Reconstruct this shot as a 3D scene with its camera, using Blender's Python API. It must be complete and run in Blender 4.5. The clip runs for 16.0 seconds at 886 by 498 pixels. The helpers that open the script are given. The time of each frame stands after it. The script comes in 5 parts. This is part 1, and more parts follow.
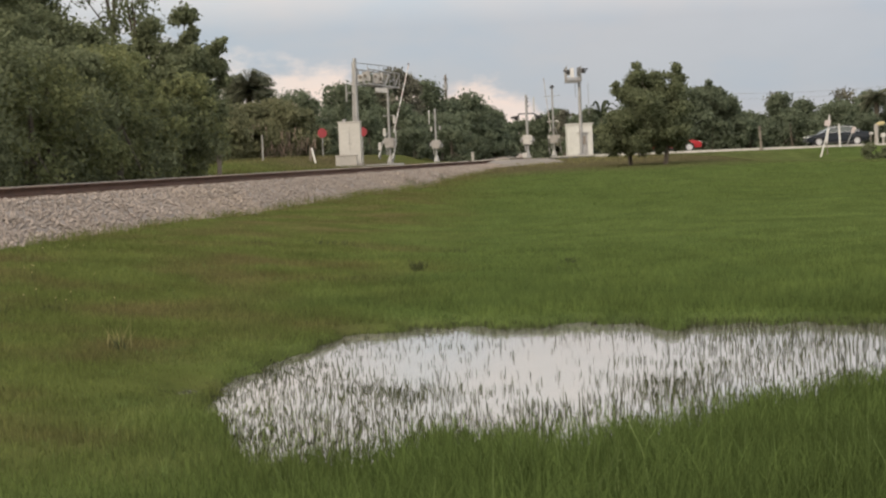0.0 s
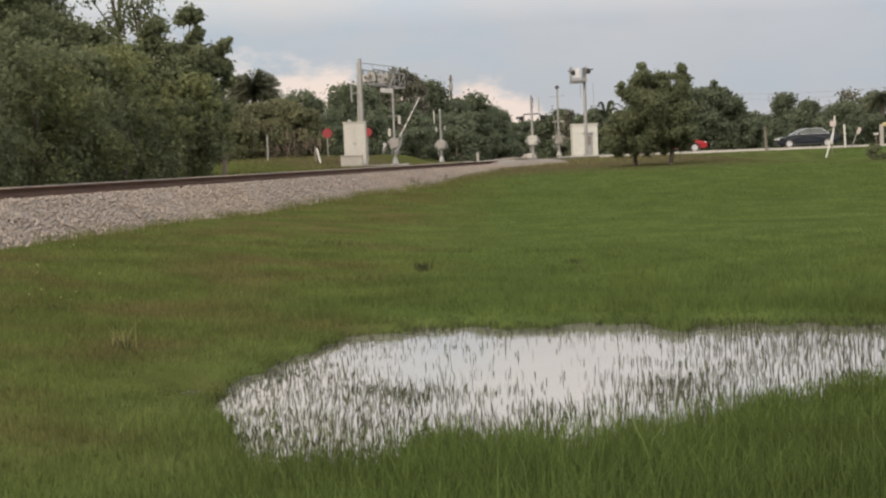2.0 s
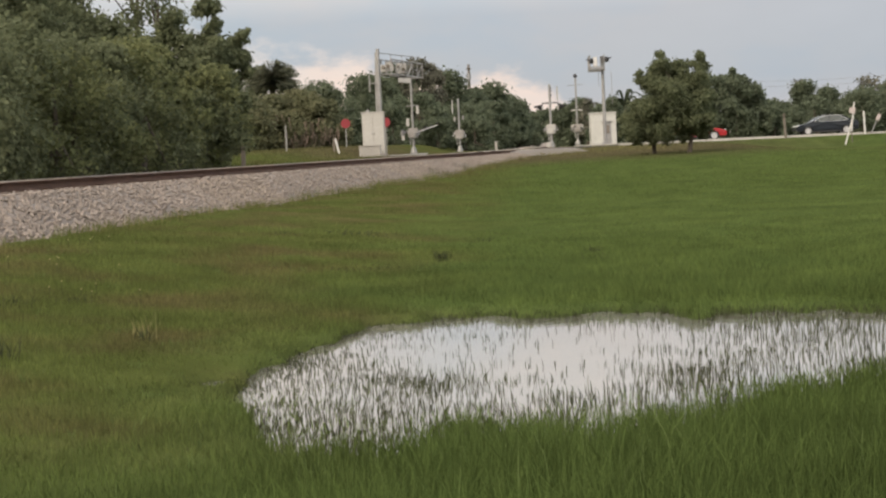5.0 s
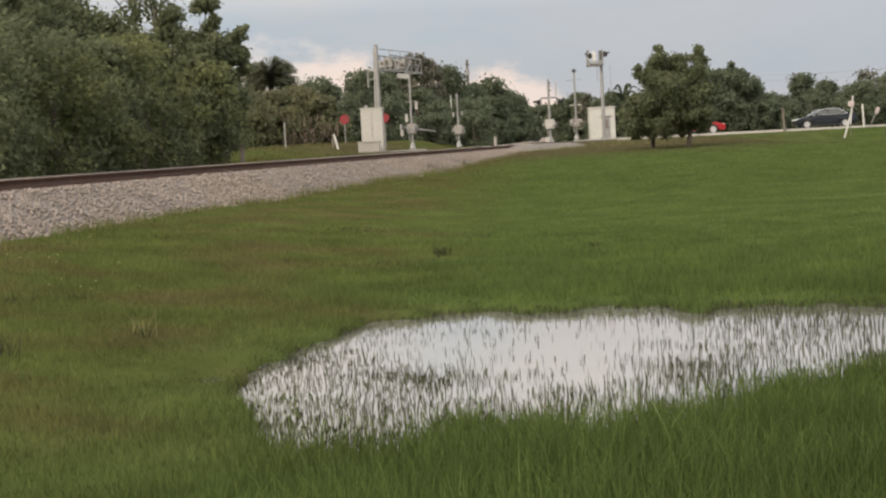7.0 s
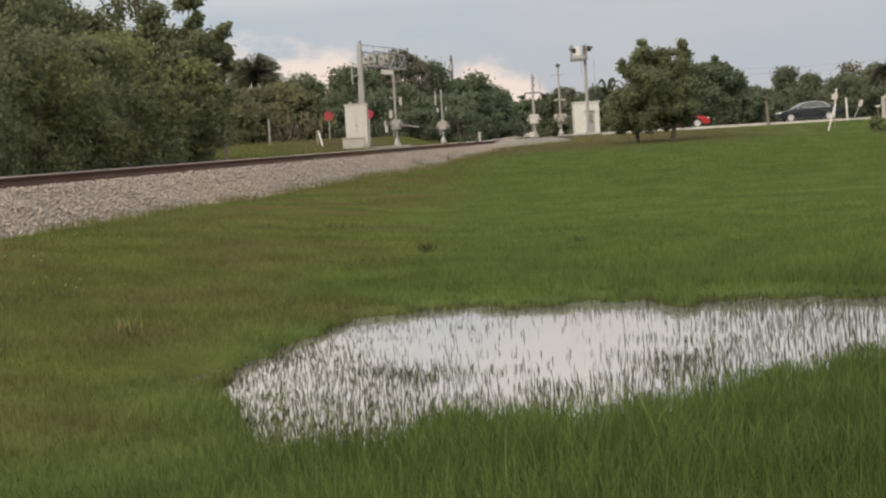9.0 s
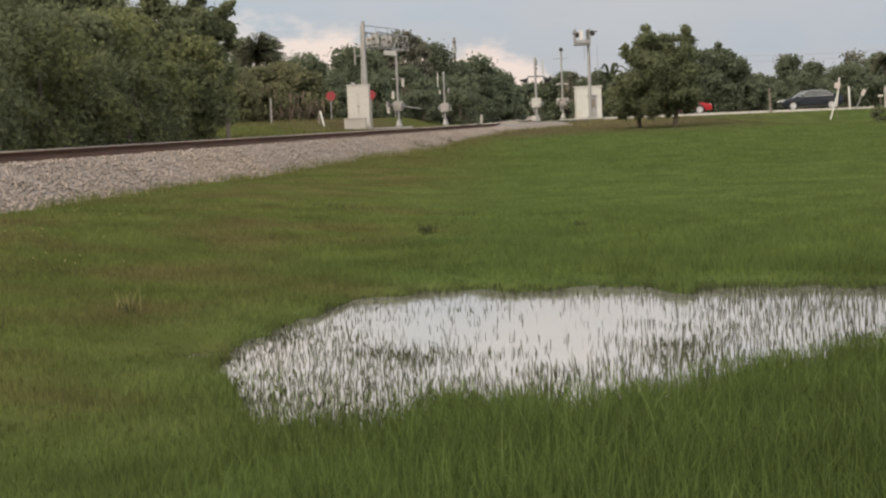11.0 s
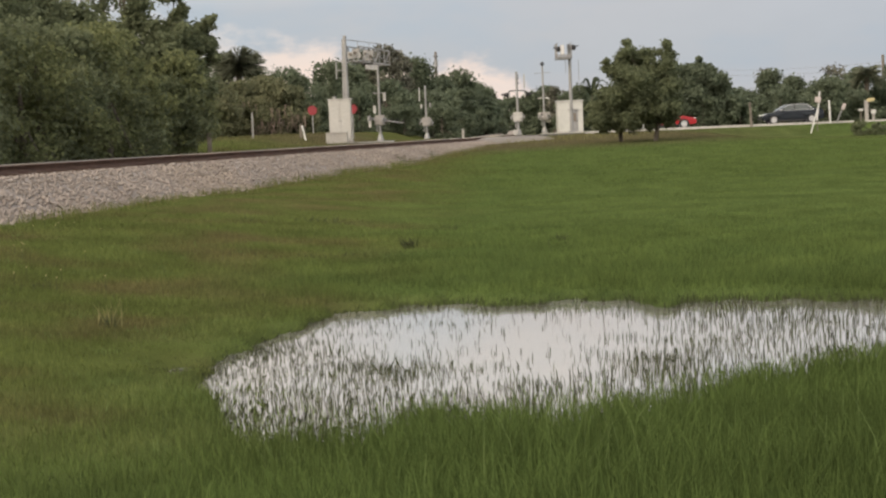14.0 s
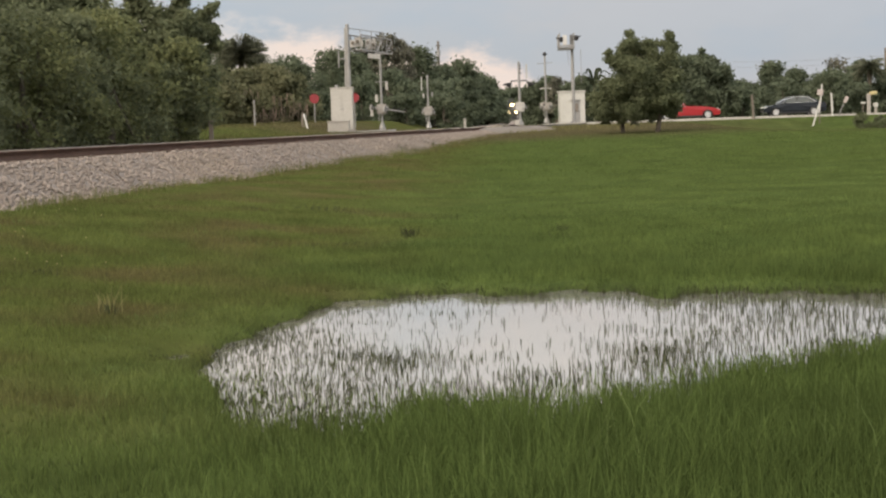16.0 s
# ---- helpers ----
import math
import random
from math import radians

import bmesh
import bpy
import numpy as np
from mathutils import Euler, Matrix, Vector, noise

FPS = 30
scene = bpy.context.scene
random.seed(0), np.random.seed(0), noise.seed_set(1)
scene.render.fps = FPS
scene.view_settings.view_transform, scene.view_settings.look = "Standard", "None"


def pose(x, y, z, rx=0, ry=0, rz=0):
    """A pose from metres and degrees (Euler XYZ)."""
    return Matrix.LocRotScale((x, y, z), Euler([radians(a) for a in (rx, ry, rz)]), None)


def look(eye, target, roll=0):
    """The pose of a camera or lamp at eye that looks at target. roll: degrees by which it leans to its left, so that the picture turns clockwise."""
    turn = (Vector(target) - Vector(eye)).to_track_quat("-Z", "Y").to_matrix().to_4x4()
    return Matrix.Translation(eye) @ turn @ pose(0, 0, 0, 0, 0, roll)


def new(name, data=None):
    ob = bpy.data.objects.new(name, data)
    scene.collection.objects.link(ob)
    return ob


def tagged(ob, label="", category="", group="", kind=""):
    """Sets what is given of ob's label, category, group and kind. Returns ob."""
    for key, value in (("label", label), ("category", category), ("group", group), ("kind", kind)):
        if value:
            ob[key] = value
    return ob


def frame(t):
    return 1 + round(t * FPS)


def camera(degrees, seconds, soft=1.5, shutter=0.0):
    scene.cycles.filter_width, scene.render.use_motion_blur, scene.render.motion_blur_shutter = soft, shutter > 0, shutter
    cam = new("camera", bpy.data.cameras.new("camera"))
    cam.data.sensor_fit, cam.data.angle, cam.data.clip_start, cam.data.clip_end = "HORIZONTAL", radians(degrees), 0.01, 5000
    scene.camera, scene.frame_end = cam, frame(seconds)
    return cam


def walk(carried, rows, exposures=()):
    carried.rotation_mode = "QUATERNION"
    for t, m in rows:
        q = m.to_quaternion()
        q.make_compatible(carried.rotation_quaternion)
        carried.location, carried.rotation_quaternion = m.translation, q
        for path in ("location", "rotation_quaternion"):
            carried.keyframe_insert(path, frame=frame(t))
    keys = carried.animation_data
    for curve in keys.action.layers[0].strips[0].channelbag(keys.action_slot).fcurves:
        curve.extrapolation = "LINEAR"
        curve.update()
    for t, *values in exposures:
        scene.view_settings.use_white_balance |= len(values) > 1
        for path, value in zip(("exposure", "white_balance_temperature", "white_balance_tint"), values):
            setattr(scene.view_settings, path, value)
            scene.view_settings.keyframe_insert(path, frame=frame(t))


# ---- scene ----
# Held at eye height in a field beside a railway, zoomed in.
cam = camera(28.0, 16.0, soft=2.3)
EYE = 1.6
TURNS = [
    (0.0, 87.138, 2.297, -0.115),
    (0.5, 87.158, 2.330, -0.106),
    (1.0, 87.161, 2.231, 0.038),
    (1.5, 87.009, 2.208, 0.194),
    (2.0, 87.154, 2.255, 0.047),
    (2.5, 87.250, 2.228, -0.282),
    (3.0, 87.134, 2.279, -0.194),
    (3.5, 87.231, 2.379, 0.194),
    (4.0, 87.153, 2.425, 0.537),
    (6.5, 86.552, 2.861, 0.609),
    (7.0, 86.700, 2.955, 0.610),
    (7.5, 86.695, 3.067, 0.375),
    (8.0, 86.688, 3.105, 0.188),
    (8.5, 86.496, 3.261, 0.192),
    (9.0, 86.534, 3.357, 0.111),
    (9.5, 86.599, 3.139, 0.027),
    (10.0, 86.183, 2.608, 0.176),
    (10.2, 85.960, 2.386, 0.252),
    (12.5, 86.042, 2.494, -0.053),
    (13.0, 86.216, 2.480, -0.176),
    (13.5, 86.578, 2.417, -0.319),
    (14.0, 86.393, 2.397, -0.426),
    (14.5, 86.151, 2.378, -0.424),
    (15.0, 86.270, 2.273, -0.658),
    (15.5, 86.031, 2.140, -0.530),
    (16.0, 86.056, 1.908, -0.368),
]
walk(cam, [(t, pose(0, 0, EYE, rx, ry, rz)) for t, rx, ry, rz in TURNS], exposures=[(0, 0.0), (16, 0.0)])

# ---- sky and sun ----
world = bpy.data.worlds.new("evening_sky")
scene.world = world
world.use_nodes = True
wn, wl = world.node_tree.nodes, world.node_tree.links
wn.clear()
SUN_EL, SUN_AZ = 30.0, 212.0     # degrees up, and from north by the east


def wnode(kind, **values):
    n = wn.new(kind)
    for key, value in values.items():
        n.inputs[key].default_value = value
    return n


sky = wn.new("ShaderNodeTexSky")
sky.sky_type, sky.sun_disc = "NISHITA", False
sky.sun_elevation, sky.sun_rotation = radians(SUN_EL), radians(SUN_AZ)
coord = wn.new("ShaderNodeTexCoord")
split = wn.new("ShaderNodeSeparateXYZ")
wl.new(coord.outputs["Generated"], split.inputs[0])
ramp = wn.new("ShaderNodeValToRGB")
wl.new(split.outputs["Z"], ramp.inputs[0])
stops = [(0.0, (0.55, 0.56, 0.60)), (0.035, (0.455, 0.525, 0.605)), (0.075, (0.50, 0.555, 0.625)), (0.13, (0.99, 0.98, 0.97)),
         (0.22, (1.28, 1.25, 1.20)), (1.0, (1.36, 1.33, 1.29))]
while len(ramp.color_ramp.elements) < len(stops):
    ramp.color_ramp.elements.new(0.5)
for el, (at, rgb) in zip(ramp.color_ramp.elements, stops):
    el.position, el.color = at, (*rgb, 1)
stretch = wn.new("ShaderNodeMapping")
stretch.inputs["Scale"].default_value = (1, 1, 2.2)
stretch.inputs["Rotation"].default_value = (0, 0, -0.27)
wl.new(coord.outputs["Generated"], stretch.inputs[0])
puffs = wnode("ShaderNodeTexNoise", Scale=24.0, Detail=7.0, Roughness=0.58)
wl.new(stretch.outputs[0], puffs.inputs["Vector"])
# warm cumulus banks low over the trees: the height of their tops from west to east
across = wn.new("ShaderNodeMapRange")
across.inputs["From Min"].default_value, across.inputs["From Max"].default_value = -0.25, 0.25
wl.new(split.outputs["X"], across.inputs["Value"])
tops = wn.new("ShaderNodeValToRGB")
tops.color_ramp.interpolation = "EASE"
bank = [(0.0, 0.068), (0.20, 0.066), (0.27, 0.057), (0.37, 0.050), (0.43, 0.036), (0.49, 0.035), (0.545, 0.042), (0.595, 0.030), (0.635, 0.014), (0.69, 0.002), (1.0, 0.004)]
while len(tops.color_ramp.elements) < len(bank):
    tops.color_ramp.elements.new(0.5)
for el, (at, v) in zip(tops.color_ramp.elements, bank):
    el.position, el.color = at, (v, v, v, 1)
wl.new(across.outputs[0], tops.inputs[0])
ragged = wn.new("ShaderNodeMath")
ragged.operation = "MULTIPLY_ADD"
ragged.inputs[1].default_value = 0.055
wl.new(puffs.outputs["Fac"], ragged.inputs[0]), wl.new(tops.outputs[0], ragged.inputs[2])
under = wn.new("ShaderNodeMath")
under.operation = "SUBTRACT"
wl.new(ragged.outputs[0], under.inputs[0]), wl.new(split.outputs["Z"], under.inputs[1])
edge = wn.new("ShaderNodeMapRange")
edge.interpolation_type = "SMOOTHSTEP"
edge.inputs["From Min"].default_value, edge.inputs["From Max"].default_value = 0.019, 0.034
edge.inputs["To Max"].default_value = 0.9
wl.new(under.outputs[0], edge.inputs["Value"])
warm = wn.new("ShaderNodeMix")
warm.data_type = "RGBA"
warm.inputs["B"].default_value = (0.89, 0.785, 0.73, 1)
wl.new(edge.outputs[0], warm.inputs["Factor"]), wl.new(ramp.outputs[0], warm.inputs["A"])
veil_noise = wnode("ShaderNodeTexNoise", Scale=3.5, Detail=5.0, Roughness=0.6)
wl.new(stretch.outputs[0], veil_noise.inputs["Vector"])
veil = wn.new("ShaderNodeMapRange")
veil.inputs["To Min"].default_value, veil.inputs["To Max"].default_value = 0.82, 1.18
wl.new(veil_noise.outputs["Fac"], veil.inputs["Value"])
# the veil turns from cool to warm here and there
hues, tinted = wn.new("ShaderNodeValToRGB"), wn.new("ShaderNodeMix")
hues.color_ramp.elements[0].position, hues.color_ramp.elements[0].color = 0.38, (0.91, 1.0, 1.07, 1)
hues.color_ramp.elements[1].position, hues.color_ramp.elements[1].color = 0.62, (1.09, 0.99, 0.93, 1)
tinted.data_type, tinted.blend_type = "RGBA", "MULTIPLY"
tinted.inputs["Factor"].default_value = 1.0
wl.new(veil_noise.outputs["Fac"], hues.inputs[0])
# brighter and creamier towards the west
west_glow, glowing = wn.new("ShaderNodeValToRGB"), wn.new("ShaderNodeMix")
west_glow.color_ramp.elements[0].color, west_glow.color_ramp.elements[1].color = (1.12, 1.06, 0.99, 1), (0.95, 0.975, 1.0, 1)
glowing.data_type, glowing.blend_type = "RGBA", "MULTIPLY"
glowing.inputs["Factor"].default_value = 1.0
wl.new(across.outputs[0], west_glow.inputs[0])
wl.new(warm.outputs["Result"], glowing.inputs["A"]), wl.new(west_glow.outputs[0], glowing.inputs["B"])
wl.new(glowing.outputs["Result"], tinted.inputs["A"]), wl.new(hues.outputs[0], tinted.inputs["B"])
bg_cloud, bg_sky = wn.new("ShaderNodeBackground"), wn.new("ShaderNodeBackground")
wl.new(tinted.outputs["Result"], bg_cloud.inputs["Color"]), wl.new(veil.outputs[0], bg_cloud.inputs["Strength"])
wl.new(sky.outputs[0], bg_sky.inputs["Color"])
bg_sky.inputs["Strength"].default_value = 0.06
blend, out = wn.new("ShaderNodeMixShader"), wn.new("ShaderNodeOutputWorld")
blend.inputs[0].default_value = 0.9
wl.new(bg_sky.outputs[0], blend.inputs[1]), wl.new(bg_cloud.outputs[0], blend.inputs[2]), wl.new(blend.outputs[0], out.inputs[0])

sun = new("sun", bpy.data.lights.new("sun", "SUN"))
sun.data.energy, sun.data.angle, sun.data.color = 2.9, radians(40), (1.0, 0.88, 0.72)
sun.matrix_world = look((0, 0, 50), (-50 * math.sin(radians(SUN_AZ)), -50 * math.cos(radians(SUN_AZ)), 50 - 50 * math.tan(radians(SUN_EL))))


# ---- materials ----
def mat(name, a, b=None, scale=6.0, rough=0.7, metal=0.0, bump=0.0, fine=None, gloss=0.5, third=None, patch=0.6):
    """Two colours mixed by noise at two scales, with bump; third: a colour of larger patches."""
    m = bpy.data.materials.new(name)
    m.use_nodes = True
    n, l = m.node_tree.nodes, m.node_tree.links
    p = n["Principled BSDF"]
    p.inputs["Roughness"].default_value, p.inputs["Metallic"].default_value = rough, metal
    p.inputs["Specular IOR Level"].default_value = gloss
    b = b or tuple(c * 0.75 for c in a)
    geo = n.new("ShaderNodeNewGeometry")
    big, small = n.new("ShaderNodeTexNoise"), n.new("ShaderNodeTexNoise")
    big.inputs["Scale"].default_value, big.inputs["Detail"].default_value = scale, 4
    small.inputs["Scale"].default_value, small.inputs["Detail"].default_value = fine or scale * 9, 3
    l.new(geo.outputs["Position"], big.inputs["Vector"]), l.new(geo.outputs["Position"], small.inputs["Vector"])
    s = n.new("ShaderNodeMath")
    s.operation = "ADD"
    l.new(big.outputs["Fac"], s.inputs[0]), l.new(small.outputs["Fac"], s.inputs[1])
    r = n.new("ShaderNodeMapRange")
    r.inputs["From Min"].default_value, r.inputs["From Max"].default_value = 0.7, 1.3
    l.new(s.outputs[0], r.inputs["Value"])
    mix = n.new("ShaderNodeMix")
    mix.data_type = "RGBA"
    mix.inputs["A"].default_value, mix.inputs["B"].default_value = (*a, 1), (*b, 1)
    l.new(r.outputs[0], mix.inputs["Factor"])
    colour = mix.outputs["Result"]
    if third:
        pn, pr, pm = n.new("ShaderNodeTexNoise"), n.new("ShaderNodeMapRange"), n.new("ShaderNodeMix")
        pn.inputs["Scale"].default_value, pn.inputs["Detail"].default_value = scale * 0.21, 3
        l.new(geo.outputs["Position"], pn.inputs["Vector"])
        pr.inputs["From Min"].default_value, pr.inputs["From Max"].default_value = 0.48, 0.62
        pr.inputs["To Max"].default_value = patch
        l.new(pn.outputs["Fac"], pr.inputs["Value"])
        pm.data_type = "RGBA"
        pm.inputs["B"].default_value = (*third, 1)
        l.new(pr.outputs[0], pm.inputs["Factor"]), l.new(colour, pm.inputs["A"])
        colour = pm.outputs["Result"]
    l.new(colour, p.inputs["Base Color"])
    if bump:
        bu = n.new("ShaderNodeBump")
        bu.inputs["Strength"].default_value, bu.inputs["Distance"].default_value = bump, 0.03
        l.new(small.outputs["Fac"], bu.inputs["Height"]), l.new(bu.outputs[0], p.inputs["Normal"])
    return m


def leaf_mat(name, a, b, trans=0.3, scale=1.2, spread=0.45):
    """Leaves: colour varies from leaf to leaf and clump to clump, and some light goes through."""
    m = mat(name, a, b, scale=scale, rough=0.7, gloss=0.08)
    n, l = m.node_tree.nodes, m.node_tree.links
    p, o = n["Principled BSDF"], n["Material Output"]
    geo, hsv = n.new("ShaderNodeNewGeometry"), n.new("ShaderNodeHueSaturation")
    vr = n.new("ShaderNodeMapRange")
    vr.inputs["To Min"].default_value, vr.inputs["To Max"].default_value = 1 - spread, 1 + spread
    l.new(geo.outputs["Random Per Island"], vr.inputs["Value"])
    src = p.inputs["Base Color"].links[0].from_socket
    l.new(src, hsv.inputs["Color"]), l.new(vr.outputs[0], hsv.inputs["Value"])
    l.new(hsv.outputs[0], p.inputs["Base Color"])
    t, mx = n.new("ShaderNodeBsdfTranslucent"), n.new("ShaderNodeMixShader")
    l.new(hsv.outputs[0], t.inputs["Color"])
    mx.inputs[0].default_value = trans
    l.new(p.outputs[0], mx.inputs[1]), l.new(t.outputs[0], mx.inputs[2]), l.new(mx.outputs[0], o.inputs["Surface"])
    return m


def grass_mat(name, blades):
    """Wet-season grass: lush green to the east, tired olive and brown along the railway bank."""
    m = leaf_mat(name, (0.118, 0.156, 0.047), (0.088, 0.124, 0.040), trans=0.42 if blades else 0.0, scale=0.7, spread=0.42)
    n, l = m.node_tree.nodes, m.node_tree.links
    n["Principled BSDF"].inputs["Specular IOR Level"].default_value = 0.0
    hsv = [k for k in n if k.bl_idname == "ShaderNodeHueSaturation"][0]
    src = hsv.inputs["Color"].links[0].from_socket
    geo, sep = n.new("ShaderNodeNewGeometry"), n.new("ShaderNodeSeparateXYZ")
    l.new(geo.outputs["Position"], sep.inputs[0])
    # metres east of a line that runs along the bank
    lin = n.new("ShaderNodeMath")
    lin.operation = "MULTIPLY_ADD"
    lin.inputs[1].default_value, lin.inputs[2].default_value = -0.055, 1.9
    l.new(sep.outputs["Y"], lin.inputs[0])
    off = n.new("ShaderNodeMath")
    l.new(sep.outputs["X"], off.inputs[0]), l.new(lin.outputs[0], off.inputs[1])
    wob, ws = n.new("ShaderNodeTexNoise"), n.new("ShaderNodeMath")
    wob.inputs["Scale"].default_value, wob.inputs["Detail"].default_value = 0.35, 5
    l.new(geo.outputs["Position"], wob.inputs["Vector"])
    ws.operation = "MULTIPLY_ADD"
    ws.inputs[1].default_value = 5.0
    l.new(wob.outputs["Fac"], ws.inputs[0]), l.new(off.outputs[0], ws.inputs[2])
    fac = n.new("ShaderNodeMapRange")
    fac.inputs["From Min"].default_value, fac.inputs["From Max"].default_value = 3.6, 1.0
    fac.inputs["To Max"].default_value = 0.85
    l.new(ws.outputs[0], fac.inputs["Value"])
    dry = n.new("ShaderNodeMix")
    dry.data_type = "RGBA"
    dry.inputs["A"].default_value, dry.inputs["B"].default_value = (0.112, 0.132, 0.041, 1), (0.134, 0.114, 0.052, 1)
    dn = n.new("ShaderNodeTexNoise")
    dn.inputs["Scale"].default_value, dn.inputs["Detail"].default_value = 0.55, 5
    dr = n.new("ShaderNodeMapRange")
    dr.inputs["From Min"].default_value, dr.inputs["From Max"].default_value = 0.45, 0.66
    l.new(geo.outputs["Position"], dn.inputs["Vector"]), l.new(dn.outputs["Fac"], dr.inputs["Value"]), l.new(dr.outputs[0], dry.inputs["Factor"])
    mix = n.new("ShaderNodeMix")
    mix.data_type = "RGBA"
    l.new(fac.outputs[0], mix.inputs["Factor"]), l.new(src, mix.inputs["A"]), l.new(dry.outputs["Result"], mix.inputs["B"])
    # parched olive and brown round the crossing
    pq, pr, pm = n.new("ShaderNodeVectorMath"), n.new("ShaderNodeMapRange"), n.new("ShaderNodeMix")
    pq.operation = "DISTANCE"
    pq.inputs[1].default_value = (5.0, 106.0, 1.2)
    l.new(geo.outputs["Position"], pq.inputs[0])
    pw = n.new("ShaderNodeMath")
    pw.operation = "MULTIPLY_ADD"
    pw.inputs[1].default_value = 9.0
    l.new(wob.outputs["Fac"], pw.inputs[0]), l.new(pq.outputs["Value"], pw.inputs[2])
    pr.inputs["From Min"].default_value, pr.inputs["From Max"].default_value = 30.0, 15.0
    pr.inputs["To Max"].default_value = 0.9
    l.new(pw.outputs[0], pr.inputs["Value"])
    pm.data_type = "RGBA"
    pm.inputs["B"].default_value = (0.128, 0.108, 0.062, 1)
    l.new(pr.outputs[0], pm.inputs["Factor"]), l.new(mix.outputs["Result"], pm.inputs["A"])
    mix = pm
    # deeper green where it grows longest, south of the water
    lq, lr, lm = n.new("ShaderNodeMath"), n.new("ShaderNodeMapRange"), n.new("ShaderNodeMix")
    lq.operation = "SUBTRACT"
    l.new(sep.outputs["Y"], lq.inputs[0]), l.new(sep.outputs["X"], lq.inputs[1])
    lr.inputs["From Min"].default_value, lr.inputs["From Max"].default_value = 13.0, 8.0
    lr.inputs["To Max"].default_value = 0.9
    l.new(lq.outputs[0], lr.inputs["Value"])
    lm.data_type = "RGBA"
    lm.inputs["B"].default_value = (0.080, 0.112, 0.034, 1)
    l.new(lr.outputs[0], lm.inputs["Factor"]), l.new(mix.outputs["Result"], lm.inputs["A"])
    mix = lm
    # lighter and darker mottling, a stride across
    mn, mr, mm = n.new("ShaderNodeTexNoise"), n.new("ShaderNodeMapRange"), n.new("ShaderNodeMix")
    mn.inputs["Scale"].default_value, mn.inputs["Detail"].default_value, mn.inputs["Roughness"].default_value = 0.9, 6, 0.62
    mr.inputs["From Min"].default_value, mr.inputs["From Max"].default_value = 0.32, 0.68
    mr.inputs["To Min"].default_value, mr.inputs["To Max"].default_value = 0.76, 1.22
    l.new(geo.outputs["Position"], mn.inputs["Vector"]), l.new(mn.outputs["Fac"], mr.inputs["Value"])
    mm.data_type, mm.blend_type = "RGBA", "MULTIPLY"
    mm.inputs["Factor"].default_value = 1.0
    l.new(mix.outputs["Result"], mm.inputs["A"]), l.new(mr.outputs[0], mm.inputs["B"])
    l.new(mm.outputs["Result"], hsv.inputs["Color"])
    # the floor under the blades: the same grass colours, evenly darkened to 0.62
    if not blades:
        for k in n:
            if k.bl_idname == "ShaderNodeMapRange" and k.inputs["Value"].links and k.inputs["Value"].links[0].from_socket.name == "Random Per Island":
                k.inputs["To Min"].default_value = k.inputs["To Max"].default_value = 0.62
    return m


def glow(name, rgb, strength):
    m = bpy.data.materials.new(name)
    m.use_nodes = True
    p = m.node_tree.nodes["Principled BSDF"]
    p.inputs["Base Color"].default_value = p.inputs["Emission Color"].default_value = (*rgb, 1)
    p.inputs["Emission Strength"].default_value = strength
    return m


GRASS, TURF_FLOOR = grass_mat("grass_blades", True), grass_mat("grass_floor", False)
WATER = mat("shallow_water", (0.17, 0.165, 0.15), (0.22, 0.21, 0.19), scale=2, rough=0.04, gloss=0.5)
WATER.node_tree.nodes["Principled BSDF"].inputs["IOR"].default_value = 1.33
REED = leaf_mat("standing_grass", (0.056, 0.064, 0.030), (0.032, 0.036, 0.018), trans=0.15, scale=6.0, spread=0.6)
STRAW = leaf_mat("straw", (0.19, 0.165, 0.075), (0.12, 0.125, 0.05), trans=0.2, scale=2.0)
BALLAST = mat("granite_ballast", (0.255, 0.217, 0.192), (0.18, 0.155, 0.138), scale=1.5, rough=0.9, bump=0.8, fine=16, third=(0.34, 0.26, 0.18), patch=0.55)
STONE = leaf_mat("ballast_stone", (0.285, 0.242, 0.212), (0.228, 0.192, 0.166), trans=0.0, scale=2.0, spread=0.22)
RAIL = mat("rusty_rail_steel", (0.20, 0.105, 0.070), (0.13, 0.075, 0.055), scale=3, rough=0.75, metal=0.2, bump=0.3)
RAILTOP = mat("worn_rail_head", (0.22, 0.19, 0.17), (0.13, 0.10, 0.085), scale=4, rough=0.4, metal=0.7)
TIE = mat("creosoted_wood", (0.13, 0.09, 0.068), (0.08, 0.06, 0.048), scale=5, rough=0.85, bump=0.4)
ASPHALT = mat("asphalt", (0.065, 0.063, 0.062), (0.045, 0.045, 0.046), scale=1.5, rough=0.85, bump=0.3)
CONCRETE = mat("pale_concrete", (0.40, 0.375, 0.34), (0.29, 0.27, 0.25), scale=1.2, rough=0.85, bump=0.25)
GRIT = mat("crossing_grit", (0.20, 0.172, 0.152), (0.115, 0.10, 0.088), scale=1.2, rough=0.9, bump=0.5, third=(0.12, 0.105, 0.07), patch=0.7)
CABINET = mat("pale_painted_steel", (0.47, 0.45, 0.42), (0.40, 0.38, 0.35), scale=1.0, rough=0.5, bump=0.05)
MACHINE = mat("weathered_grey_casting", (0.34, 0.315, 0.29), (0.22, 0.20, 0.185), scale=2.5, rough=0.6, bump=0.1)
HUT = mat("white_hut_panels", (0.53, 0.52, 0.48), (0.44, 0.43, 0.40), scale=1.0, rough=0.6, bump=0.1)
GALV = mat("galvanised_steel", (0.34, 0.33, 0.32), (0.24, 0.235, 0.23), scale=2.5, rough=0.5, metal=0.35)
BLACK = mat("black_paint", (0.022, 0.022, 0.024), (0.035, 0.034, 0.034), scale=4, rough=0.5)
WHITE = mat("white_sheeting", (0.62, 0.61, 0.59), (0.54, 0.52, 0.50), scale=3, rough=0.5)
